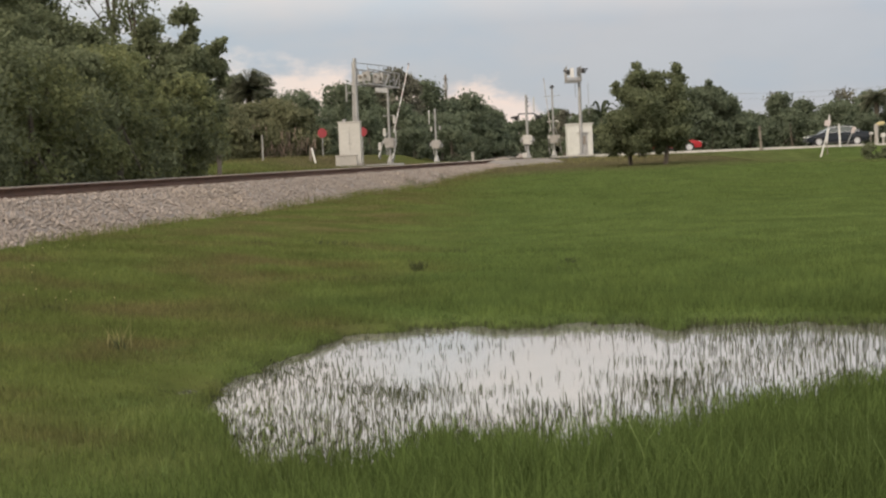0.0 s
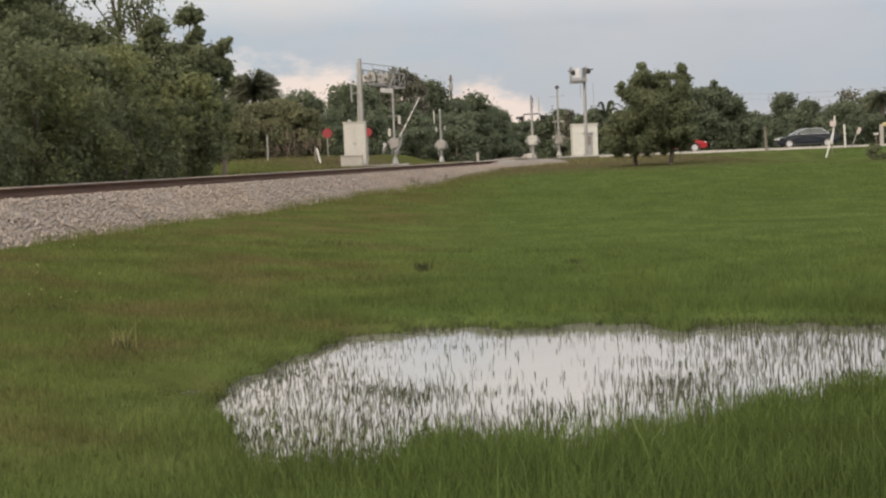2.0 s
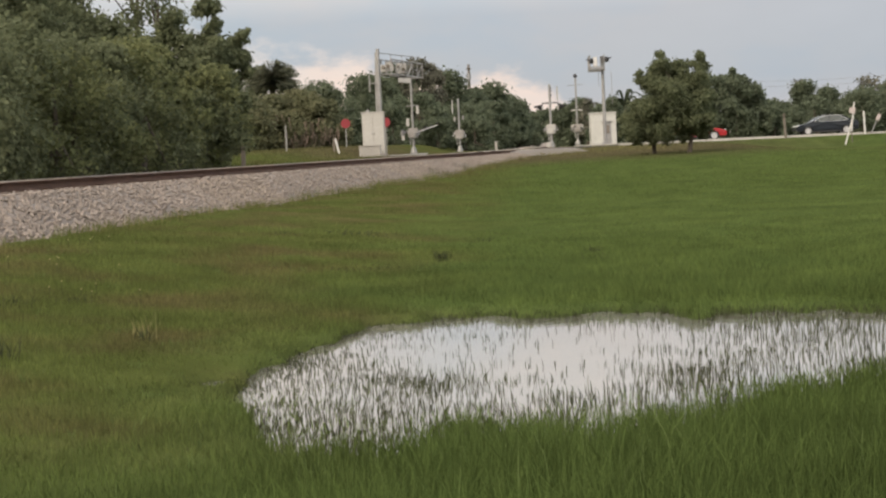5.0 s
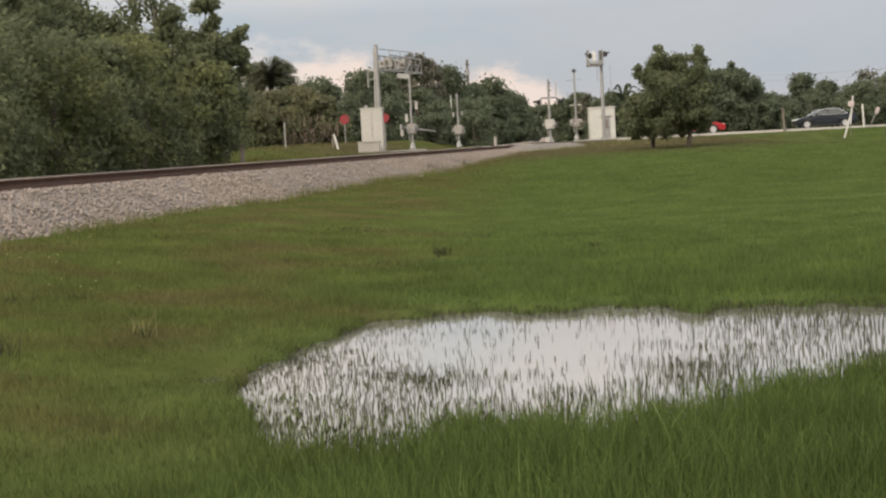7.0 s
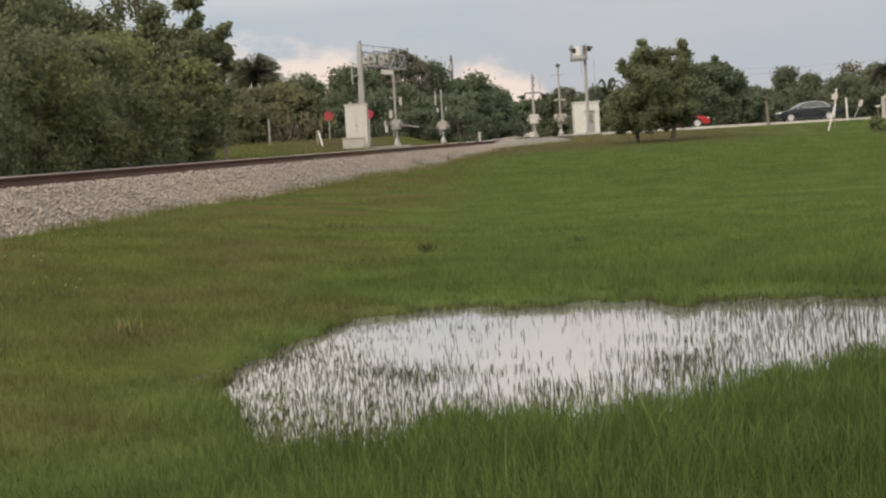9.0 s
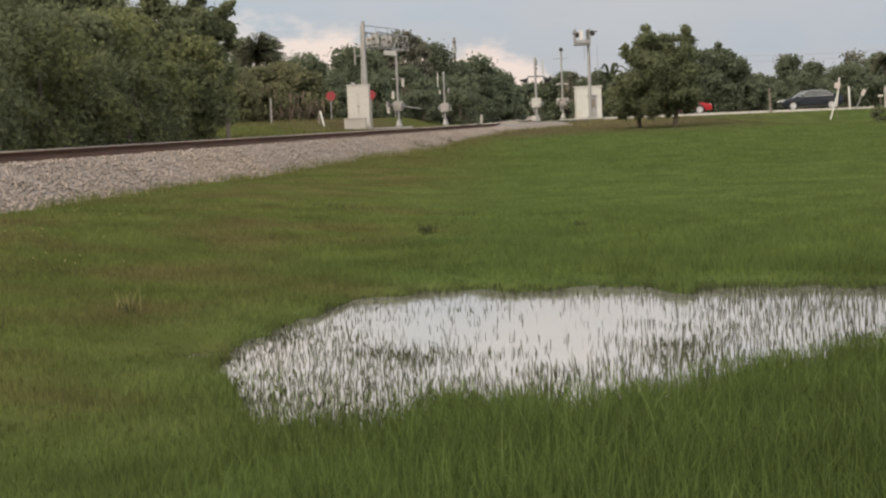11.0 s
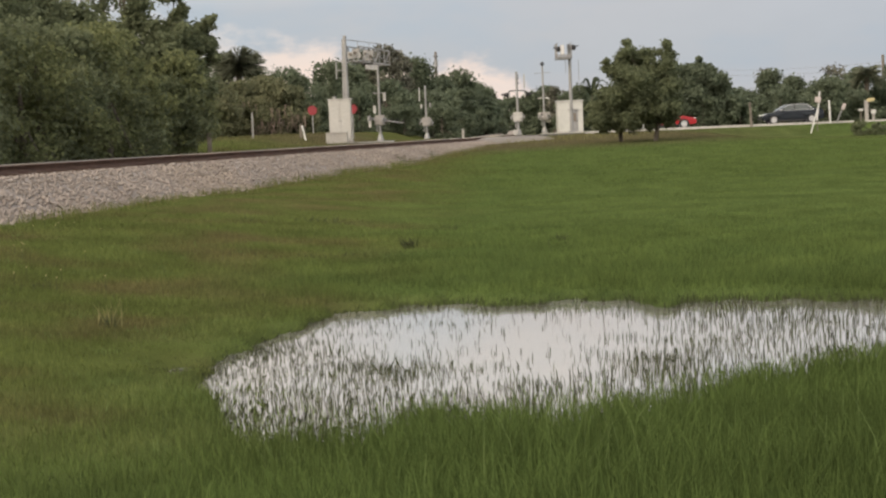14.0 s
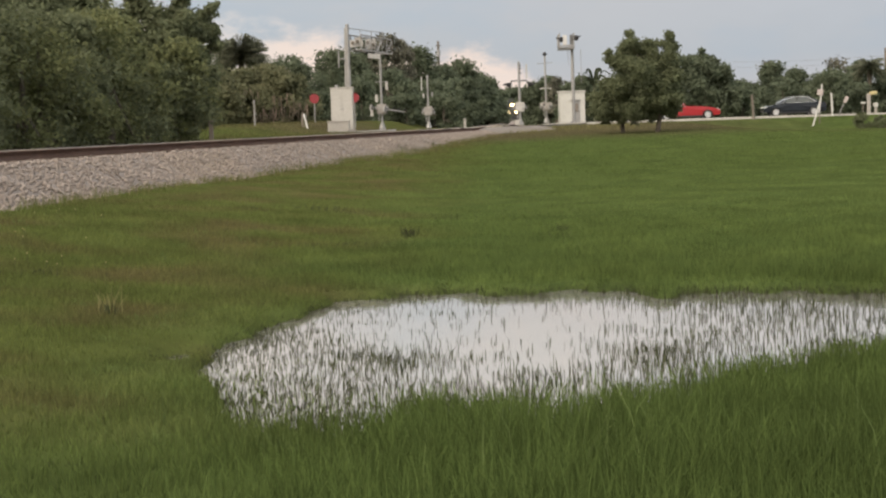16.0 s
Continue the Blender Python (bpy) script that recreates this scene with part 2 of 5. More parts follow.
REDM = mat("red_sheeting", (0.26, 0.028, 0.036), (0.21, 0.024, 0.030), scale=3, rough=0.4)
PINKW = mat("faded_sign_face", (0.50, 0.42, 0.40), (0.43, 0.37, 0.36), scale=5, rough=0.6)
WOOD = mat("weathered_wood", (0.21, 0.18, 0.15), (0.13, 0.11, 0.09), scale=3, rough=0.9, bump=0.4)
YELLOWW = mat("pale_yellow_post", (0.55, 0.47, 0.25), (0.45, 0.38, 0.2), scale=3, rough=0.7)
BARK = mat("tree_bark", (0.13, 0.105, 0.08), (0.075, 0.062, 0.05), scale=3, rough=0.95, bump=0.8)
CARBLUE = mat("dark_car_paint", (0.010, 0.012, 0.016), (0.013, 0.016, 0.020), scale=1, rough=0.16, gloss=0.6)
CARRED = mat("red_car_paint", (0.34, 0.020, 0.024), (0.30, 0.018, 0.022), scale=1, rough=0.25, gloss=0.6)
GLASS = mat("tinted_window", (0.060, 0.070, 0.066), (0.075, 0.084, 0.078), scale=1, rough=0.05, gloss=0.8)
TYRE = mat("tyre_rubber", (0.02, 0.02, 0.02), (0.03, 0.03, 0.03), scale=5, rough=0.85)
RIM = mat("silver_rim", (0.46, 0.45, 0.44), (0.36, 0.35, 0.34), scale=4, rough=0.35, metal=0.3)
CHROME = mat("silver_trim", (0.72, 0.72, 0.72), (0.62, 0.62, 0.62), scale=4, rough=0.35, metal=0.45)
TAIL = mat("red_lamp_glass", (0.35, 0.02, 0.02), (0.3, 0.02, 0.02), scale=4, rough=0.15)
LAMPGLASS = mat("clear_lamp_glass", (0.75, 0.75, 0.72), (0.65, 0.65, 0.62), scale=4, rough=0.15)
LOCO = mat("dark_locomotive_paint", (0.03, 0.035, 0.032), (0.045, 0.045, 0.04), scale=1, rough=0.6)
HEADLIGHT = glow("lit_headlight", (1.0, 0.66, 0.30), 14.0)
OAK = leaf_mat("oak_leaves", (0.176, 0.192, 0.108), (0.128, 0.146, 0.084), trans=0.5, spread=0.3)
OAKLIGHT = leaf_mat("vine_leaves", (0.212, 0.222, 0.104), (0.150, 0.170, 0.082), trans=0.5, spread=0.3)
FAR = leaf_mat("hedge_leaves", (0.158, 0.180, 0.118), (0.118, 0.142, 0.094), scale=0.5, trans=0.5, spread=0.3)
FARBROWN = leaf_mat("brownish_leaves", (0.190, 0.186, 0.108), (0.140, 0.152, 0.086), scale=0.5, trans=0.45, spread=0.25)
FARGREY = leaf_mat("thin_grey_leaves", (0.185, 0.175, 0.135), (0.125, 0.125, 0.098), scale=0.5)
DEADFROND = leaf_mat("dead_fronds", (0.26, 0.20, 0.165), (0.18, 0.14, 0.11), scale=0.7)
SEED = leaf_mat("pale_grass_blade", (0.135, 0.175, 0.062), (0.105, 0.145, 0.050), trans=0.4)
PALM = leaf_mat("palm_fronds", (0.185, 0.190, 0.130), (0.140, 0.150, 0.104), scale=0.7, trans=0.45)


# ---- building helpers ----
def part(name, bm, material, parent=None, label=""):
    me = bpy.data.meshes.new(name)
    bm.to_mesh(me)
    bm.free()
    me.materials.append(material)
    ob = new(name, me)
    ob.parent = parent
    return tagged(ob, label)


def raw(name, verts, faces, material, parent=None, label=""):
    """A mesh from numpy arrays; all faces have the same number of corners."""
    me = bpy.data.meshes.new(name)
    faces = np.asarray(faces, dtype=np.int32)
    k = faces.shape[1]
    me.vertices.add(len(verts)), me.loops.add(faces.size), me.polygons.add(len(faces))
    me.vertices.foreach_set("co", np.asarray(verts, dtype=np.float32).ravel())
    me.loops.foreach_set("vertex_index", faces.ravel())
    me.polygons.foreach_set("loop_start", np.arange(0, faces.size, k, dtype=np.int32))
    me.update(calc_edges=True)
    me.materials.append(material)
    ob = new(name, me)
    ob.parent = parent
    return tagged(ob, label)


def thing(name, x, y, z, label, category, group="", kind="", rz=0.0):
    ob = new(name)
    ob.matrix_basis = pose(x, y, z, 0, 0, rz)
    ob.empty_display_size = 0.2
    return tagged(ob, label, category, group, kind)


def box(bm, size, at=(0, 0, 0), bevel=0.0, turn=None):
    m = Matrix.Translation(at) @ (turn or Matrix()) @ Matrix.Diagonal((*size, 1))
    made = bmesh.ops.create_cube(bm, size=1, matrix=m)
    if bevel:
        edges = {e for v in made["verts"] for e in v.link_edges}
        bmesh.ops.bevel(bm, geom=list(edges), offset=bevel, segments=2, affect="EDGES")
    return bm


def rod(bm, a, b, r, r2=None, sides=10):
    a, b = Vector(a), Vector(b)
    m = Matrix.Translation((a + b) / 2) @ (b - a).to_track_quat("Z", "Y").to_matrix().to_4x4()
    bmesh.ops.create_cone(bm, cap_ends=True, segments=sides, radius1=r, radius2=r if r2 is None else r2, depth=(b - a).length, matrix=m)
    return bm


def B():
    return bmesh.new()


# ---- the lie of the land ----
def smooth(a, b, v):
    u = np.clip((v - a) / (b - a), 0, 1)
    return u * u * (3 - 2 * u)


TY = np.arange(-60.0, 900.0, 1.0)
_tx = np.interp(TY, [-60, 0, 32, 61, 112, 135, 220, 300, 356, 384, 430, 520, 900], [-20.5, -12.1, -7.92, -4.2, 2.9, 5.7, 11.3, 14.6, 16.9, 20.4, 29.0, 48.0, 130.0])
for _ in range(3):
    _tx = np.convolve(np.pad(_tx, 7, mode="reflect", reflect_type="odd"), np.ones(15) / 15, mode="valid")


def rail_x(y):
    """The east rail's place at the distance y."""
    return np.interp(y, TY, _tx)


def rail_z(y):
    return np.interp(y, [-60, 32, 100, 135, 220, 365, 900], [1.38, 1.41, 1.45, 1.5, 1.75, 2.35, 2.6])


def waves(x, y, s):
    return (np.sin(x / s + 1.3 * np.sin(y / s * 0.7)) + np.sin(y / s * 1.31 + 1.7 * np.sin(x / s * 0.6 + 1)) + np.sin((x + y) / s * 0.53 + 2)) / 3


def pond_in(x, y):
    """Metres inward from the pond's shore (minus: on land)."""
    far = np.interp(x, [-1.8, -1.6, -1.2, -1.0, -0.64, -0.2, 0.5, 1.0, 1.8, 2.06, 2.4, 3.1, 3.7, 6, 12], [12.3, 13.6, 15.3, 16.0, 16.7, 17.05, 16.85, 16.7, 16.75, 15.9, 16.4, 16.15, 15.6, 14.8, 13.4]) - y
    near = y - np.interp(x, [-1.7, -1.45, -1.3, -1.1, -0.66, -0.2, 0.5, 0.9, 1.3, 2.2, 2.5, 3.0, 4.0, 6, 12], [12.0, 11.2, 10.2, 9.45, 9.05, 9.5, 9.5, 9.65, 10.1, 10.75, 11.25, 11.55, 12.2, 13, 14])
    main = np.minimum(np.minimum(far, near), 1.6 * (x + 1.72)) + 0.26 * waves(1.6 * x, 0.5 * y, 0.30) + 0.28 * waves(2 * x, 0.7 * y, 0.17) + 0.16 * waves(x, y, 0.083)
    stray = 0.13 - np.hypot(x + 1.87, 0.5 * (y - 12.7)) + 0.06 * waves(x, y, 0.11)
    return np.maximum(main, stray)


def ground_z(x, y):
    x, y = np.asarray(x, float), np.asarray(y, float)
    toe = np.interp(y, [-60, 0, 70, 100, 118, 135, 220, 900], [0.5, 0.55, 0.55, 0.92, 1.36, 1.42, 1.5, 2.0])
    low = np.interp(y, [-60, 0, 9, 18, 24, 35, 60, 90, 112, 120, 140, 365, 900, 4000], [0.2, 0.1, 0.07, 0.07, 0.1, 0.2, 0.42, 0.9, 1.3, 1.42, 1.5, 1.6, 2.0, 4.0])
    s = x - (rail_x(y) + 2.2)
    z = low + (toe - low) * (1 - smooth(0, 7, s))
    z = z + (np.interp(y, [0, 60, 100, 900], [1.2, 1.3, 1.45, 1.9]) - z) * (1 - smooth(-7.5, -3.0, s))
    west = 1 - smooth(-12.0, -8.6, s)                # the bank beyond the railway
    z = z * (1 - west) + np.interp(y, [0, 60, 90, 110, 130, 900], [1.25, 1.4, 1.85, 2.1, 2.2, 2.4]) * west
    z = z + 0.05 * waves(x, y, 2.3) * smooth(4, 9, np.abs(pond_in(x, y)) + 3) * (1 - smooth(60, 110, y))
    z = z - 0.75 * smooth(15, 23, x) * smooth(75, 108, y) * (1 - smooth(117.2, 121.5, y))
    pond = smooth(-0.25, 0.3, pond_in(x, y)) * ((y > 6) & (y < 22))
    return z * (1 - pond) - 0.07 * pond


def gz(x, y):
    return float(ground_z(x, y))


ys = np.concatenate([np.arange(-40, 7, 2.0), np.arange(7, 20, 0.11), np.arange(20, 60, 0.5), np.arange(60, 150, 1.5), np.geomspace(150, 3500, 40)])
xs = np.concatenate([-np.geomspace(3000, 30, 24), np.arange(-29, -6, 1.0), np.arange(-6, -2.5, 0.2), np.arange(-2.5, 4.5, 0.1), np.arange(4.5, 6, 0.2), np.arange(6, 30, 1.0), np.geomspace(30, 3000, 24)])
gx, gy = np.meshgrid(xs, ys)
gverts = np.stack([gx.ravel(), gy.ravel(), ground_z(gx, gy).ravel()], 1)
w = len(xs)
i0 = (np.arange(len(ys) - 1)[:, None] * w + np.arange(w - 1)[None]).ravel()
ground = raw("ground", gverts, np.stack([i0, i0 + 1, i0 + w + 1, i0 + w], 1), TURF_FLOOR)
ground.data.shade_smooth()
tagged(ground, "grassy field of green and olive turf sloping up to the railway", "ground", kind="structure")

wx, wy = np.meshgrid(np.linspace(-2.4, 12, 8), np.linspace(8.6, 17.8, 6))
i0 = (np.arange(5)[:, None] * 8 + np.arange(7)[None]).ravel()
water = raw("water", np.stack([wx.ravel(), wy.ravel(), 0 * wx.ravel()], 1), np.stack([i0, i0 + 1, i0 + 9, i0 + 8], 1), WATER)
tagged(water, "shallow rain puddle mirroring the pale sky between grass", "water", kind="structure")


# ---- railway ----
def sweep(name, section, along, material, parent=None, label="", close=True):
    """Carry a section of (offset east of the east rail, height over the rail's head) along the line."""
    n, rows = len(section), []
    for yv in along:
        for off, dz in section:
            h = dz(float(yv)) if callable(dz) else float(rail_z(yv)) + dz
            rows.append((float(rail_x(yv)) + (off(float(yv)) if callable(off) else off), float(yv), h))
    faces = []
    for a in range(len(along) - 1):
        for b in range(n if close else n - 1):
            c = (b + 1) % n
            faces.append((a * n + b, a * n + c, (a + 1) * n + c, (a + 1) * n + b))
    return raw(name, rows, faces, material, parent, label)


line = np.concatenate([np.arange(-40, 20, 2.0), np.arange(20, 80, 0.4), np.arange(80, 140, 2.0), np.arange(140, 900, 12.0)])
toe_h = lambda yv: gz(float(rail_x(yv)) + 2.3, yv) - 0.12
track = thing("railway_track", 0, 0, 0, "single railway track with rusty rails on a pale ballast bank", "railway track", kind="structure")
toe_x = lambda yv: 2.3 + 0.22 * float(waves(0.4 * yv, yv, 0.55)) + 0.14 * float(waves(yv, 0.3 * yv, 0.23))
sweep("ballast_bed", [(toe_x, toe_h), (0.72, -0.215), (-1.95, -0.215), (-2.35, -0.07), (-2.75, -0.025), (-3.15, -0.06), (-4.1, lambda yv: 0.9), (-4.1, lambda yv: 0.2), (2.3, lambda yv: -0.3)], line, BALLAST, track, "pale grey crushed-stone ballast")
for off in (0.0, -1.5):
    sweep("rail", [(-0.068, -0.172), (0.068, -0.172), (0.068, -0.155), (0.012, -0.13), (0.012, -0.045), (0.036, -0.035), (0.036, -0.004),
                   (-0.036, -0.004), (-0.036, -0.035), (-0.012, -0.045), (-0.012, -0.13), (-0.068, -0.155)], line, RAIL, track, "rust-brown steel rail")
    sweep("rail_head", [(off_ + 0.0, h_) for off_, h_ in ((-0.034, -0.004), (0.034, -0.004), (0.030, 0.004), (-0.030, 0.004))], line, RAILTOP, track, "worn rail head")
    for ob in (track.children[-1], track.children[-2]):
        ob.location.x = off
bm = box(B(), (2.6, 0.23, 0.18), bevel=0.015)
tie = part("sleeper", bm, TIE, track)
tie_at = np.arange(18.0, 118.0, 0.52)
for k, yv in enumerate(tie_at):
    ob = tie if k == 0 else new("sleeper", tie.data)
    ob.parent = track
    slope = math.degrees(math.atan2(float(rail_x(yv + 0.5) - rail_x(yv - 0.5)), 1.0))
    ob.matrix_basis = pose(float(rail_x(yv)) - 0.75 + random.uniform(-0.05, 0.05), yv, float(rail_z(yv)) - 0.262, 0, 0, -slope)

# loose ballast stones on the near shoulder
rng = np.random.default_rng(3)
ico = B()
bmesh.ops.create_icosphere(ico, subdivisions=1, radius=1)
ico_v = np.array([v.co[:] for v in ico.verts])
ico_f = np.array([[v.index for v in f.verts] for f in ico.faces])
ico.free()
N = 27000
sy = 23 + 88 * rng.random(N) ** 1.45
su = rng.random(N)
off = 0.15 + 2.35 * su
edge_h = np.array([toe_h(v) for v in np.arange(20, 114, 0.5)])
edge_x = np.interp(sy, np.arange(20, 114, 0.2), np.array([toe_x(v) for v in np.arange(20, 114, 0.2)]))
off = 0.15 + (edge_x + 0.05) * su
sz = np.where(off < 0.72, rail_z(sy) - 0.215, rail_z(sy) - 0.215 + (np.interp(sy, np.arange(20, 114, 0.5), edge_h) - rail_z(sy) + 0.215) * (off - 0.72) / (edge_x - 0.72))
sr = rng.uniform(0.020, 0.043, N) * (1 + 0.5 * (rng.random(N) > 0.93))
shape = ico_v[None] * rng.uniform(0.65, 1.2, (N, 12, 1)) * sr[:, None, None] * np.array([1, 1, 0.75])
ang = rng.random(N) * 6.28
ca, sa = np.cos(ang)[:, None], np.sin(ang)[:, None]
px = shape[:, :, 0] * ca - shape[:, :, 1] * sa + (rail_x(sy) + off)[:, None]
py = shape[:, :, 0] * sa + shape[:, :, 1] * ca + sy[:, None]
pz = shape[:, :, 2] + (sz + 0.012)[:, None]
sv = np.stack([px, py, pz], 2).reshape(-1, 3)
stones = raw("ballast_stones", sv, (ico_f[None] + 12 * np.arange(N)[:, None, None]).reshape(-1, 3), STONE)
tagged(stones, "loose pale grey crushed stones on the railway bank", "ballast", kind="stuff")


# ---- road over the crossing ----
ROAD = [(-90, 108), (-30, 113), (-8, 116.5), (3, 121.0), (12, 125.4), (26, 126.6), (60, 128), (300, 140)]


def road_y(x):
    return np.interp(x, [p[0] for p in ROAD], [p[1] for p in ROAD])


def road_z(x):
    return np.interp(x, [-90, -8, 0, 6, 12, 24, 34, 60, 300], [1.3, 1.42, 1.46, 1.49, 1.50, 1.50, 1.46, 1.4, 1.4])


def strip(name, a, b, top, material, x0=-90, x1=300, thick=0.35, label=""):
    along = np.concatenate([np.arange(x0, min(x1, 70), 1.5), np.arange(70, x1, 15)]) if x1 > 70 else np.arange(x0, x1 + 0.1, 1.0)
    rows, faces = [], []
    for xv in along:
        yc, zc = float(road_y(xv)), float(road_z(xv)) + top
        rows += [(xv, yc + a, zc - thick), (xv, yc + a, zc), (xv, yc + b, zc), (xv, yc + b, zc - thick)]
    for k in range(len(along) - 1):
        for q in range(3):
            faces.append((4 * k + q, 4 * k + 4 + q, 4 * k + 5 + q, 4 * k + 1 + q))
    return tagged(raw(name, rows, faces, material), label, name.split("_")[0], kind="structure")


strip("road", -3.9, 3.9, 0.0, ASPHALT, label="grey two-lane asphalt road over the railway crossing")
strip("kerb", -4.45, -3.9, 0.075, CONCRETE, x0=10.5, label="pale concrete kerb along the road")
strip("pavement", 4.3, 6.0, 0.06, CONCRETE, x0=8, label="pale concrete pavement beyond the road")
for q in (-0.12, 0.12):
    strip("road_line", q - 0.05, q + 0.05, 0.006, YELLOWW, thick=0.01, label="yellow centre line")
# gritty apron beside the crossing
ax, ay = np.meshgrid(np.linspace(2.2, 12.5, 24), np.linspace(102, 122, 24))
dist = np.hypot((ax - 5.0) / 3.1, (ay - 114) / 7.5) + 0.12 * waves(ax, ay, 0.8)
az = ground_z(ax, ay) + 0.10 - 0.16 * smooth(0.75, 1.05, dist)
i0 = (np.arange(23)[:, None] * 24 + np.arange(23)[None]).ravel()
apron = raw("gravel_apron", np.stack([ax.ravel(), ay.ravel(), az.ravel()], 1), np.stack([i0, i0 + 1, i0 + 25, i0 + 24], 1), GRIT)
tagged(apron, "dusty pinkish gravel apron beside the level crossing", "gravel", kind="structure")
crossing = thing("crossing_panels", 0, 0, 0, "pale concrete panels between the rails at the crossing", "crossing panel", kind="structure")
for off, wid in ((-0.75, 1.30), (0.62, 1.0), (-2.12, 1.0)):
    for k in range(4):
        yv = 117.4 + 2.05 * k
        bm = box(B(), (wid, 2.0, 0.2), bevel=0.02)
        ob = part("panel", bm, CONCRETE, crossing)
        ob.location = (float(rail_x(yv)) + off, yv, float(rail_z(yv)) - 0.1)


# ---- grass ----
def blades(name, n, y0, y1, hmin, hmax, wid, material, keep, seed, label, lean=0.35, joints=1, half=0.285, floor=-9.0):
    r = np.random.default_rng(seed)
    y = np.sqrt(y0 * y0 + (y1 * y1 - y0 * y0) * r.random(n))
    x = (2 * r.random(n) - 1) * (half * y + 0.7)
    ok = keep(x, y, r)
    x, y = x[ok], y[ok]
    n = len(x)
    tuft = 0.72 + 0.5 * (0.5 + 0.5 * waves(x, y, 0.35)) * (0.6 + 0.4 * waves(x, y, 1.9))
    h = r.uniform(hmin, hmax, n) * tuft * (0.55 + 0.5 * smooth(-2.5, 0.8, x - 0.04 * (y - 10)) * (1 - smooth(13, 24, y)) + 0.3 * smooth(30, 60, y))
    if floor < 0:                                 # the turf is short along the far shore
        h = h * (1 - 0.5 * smooth(-0.9, -0.1, pond_in(x, y)) * smooth(10.5, 13.0, y) * (y < 22))
    h = h * (1 + 0.75 * (1 - smooth(8.0, 9.5, y)) * smooth(-1.6, 0.6, x))
    z = np.maximum(ground_z(x, y), floor)
    a = r.random(n) * 6.283
    lx, ly = np.cos(a), np.sin(a)
    b = r.normal(0, 0.9, n)                       # the blade's flat side, mostly across the view
    wx_, wy_ = np.cos(b), np.sin(b)
    wd = wid * r.uniform(0.6, 1.4, n) / 2
    bend = h * lean * r.random(n)
    base = np.stack([x, y, z - 0.02], 1)
    across = np.stack([wx_ * wd, wy_ * wd, 0 * wd], 1)
    tip = base + np.stack([lx * bend, ly * bend, h], 1)
    if joints == 1:
        v = np.stack([base - across, base + across, tip], 1).reshape(-1, 3)
        f = np.arange(3 * n).reshape(-1, 3)
    else:
        mid = base + np.stack([lx * bend * 0.3, ly * bend * 0.3, h * 0.55], 1)
        v = np.stack([base - across, base + across, mid + across * 0.8, tip, mid - across * 0.8], 1).reshape(-1, 3)
        k = 5 * np.arange(n)[:, None]
        f = np.concatenate([k + [0, 1, 2], k + [0, 2, 4], k + [4, 2, 3]])
    ob = raw(name, v, f, material)
    return tagged(ob, label, "grass", kind="stuff")


def faded(lo0, lo1, hi0, hi1):
    """Turf whose blades thin out towards both ends of its stretch."""
    return lambda x, y, r: on_turf(x, y, r) & (r.random(len(x)) < smooth(lo0, lo1, y) * (1 - smooth(hi0, hi1, y)))


def on_turf(x, y, r):
    s = x - (rail_x(y) + 2.2)
    return (s > 0.0 + 0.5 * r.random(len(x)) ** 2) & (pond_in(x, y) < -0.04 + (0.35 + 0.95 * (y < 12.5) + 0.5 * (x < -0.7) + 0.9 * ((x < 0.1) & (y < 10.7) & (waves(x, y, 0.16) > -0.25))) * r.random(len(x)) ** 2.2) & (y < road_y(x) - 4.8) & (np.hypot((x - 5.0) / 3.1, (y - 114) / 7.5) > 0.62 + 0.3 * r.random(len(x)) ** 2)


def on_bank(x, y, r):
    s = x - (rail_x(y) + 2.2)
    return (s < -6.4) & (s > -18) & ((x < -6.2) | (y < 96))


def in_pond(x, y, r):
    d = pond_in(x, y)
    clump = np.clip(waves(x, y, 0.21) + 0.5 * waves(x, y, 0.067) - 0.15, 0, 1)
    dense = np.exp(-np.maximum(d, 0) / 0.25) * 0.5 + 0.016 + 0.16 * clump
    dense = dense + 0.10 * smooth(1.3, 2.6, x) + 0.18 * (1 - smooth(-1.1, 0.0, x + 0.06 * (y - 12))) + 0.3 * (1 - smooth(10.0, 10.9, y)) * (x < 0.6)
    dense = dense + 0.34 * np.exp(-((x + 0.35) / 0.28) ** 2 - ((y - 12.1) / 0.75) ** 2) + 0.16 * np.exp(-((y - 10.9) / 0.5) ** 2) * (x < 1.4)
    dense = dense + 0.42 * np.exp(-((x - 1.5) / 0.32) ** 2 - ((y - 12.0) / 0.6) ** 2)
    dense = dense * (1 - 0.8 * np.exp(-((x - 0.7) / 0.75) ** 2 - ((y - 14.0) / 1.7) ** 2)) * (1 - 0.7 * np.exp(-((x + 0.75) / 0.3) ** 2 - ((y - 14.3) / 0.9) ** 2))
    return (d > -0.1) & (r.random(len(x)) < dense)


blades("lush_grass", 520000, 6.0, 34, 0.07, 0.21, 0.0058, GRASS, faded(5, 5.5, 14, 34), 11, "long lush green grass round the puddle", joints=2, lean=0.75, floor=-0.02)
blades("seed_grass", 600, 6.6, 11.5, 0.18, 0.27, 0.0045, SEED, lambda x, y, r: on_turf(x, y, r) & (waves(x, y, 0.4) + 0.5 * r.normal(size=len(x)) > 0.1), 18, "pale longer blades rising out of the lush grass", joints=2, lean=0.6)
blades("meadow_grass", 260000, 14, 75, 0.06, 0.14, 0.014, GRASS, faded(14, 34, 40, 75), 12, "mown green and olive grass of the field")
blades("far_grass", 120000, 36, 121, 0.05, 0.13, 0.030, GRASS, faded(36, 75, 200, 300), 13, "grass of the field below the road")
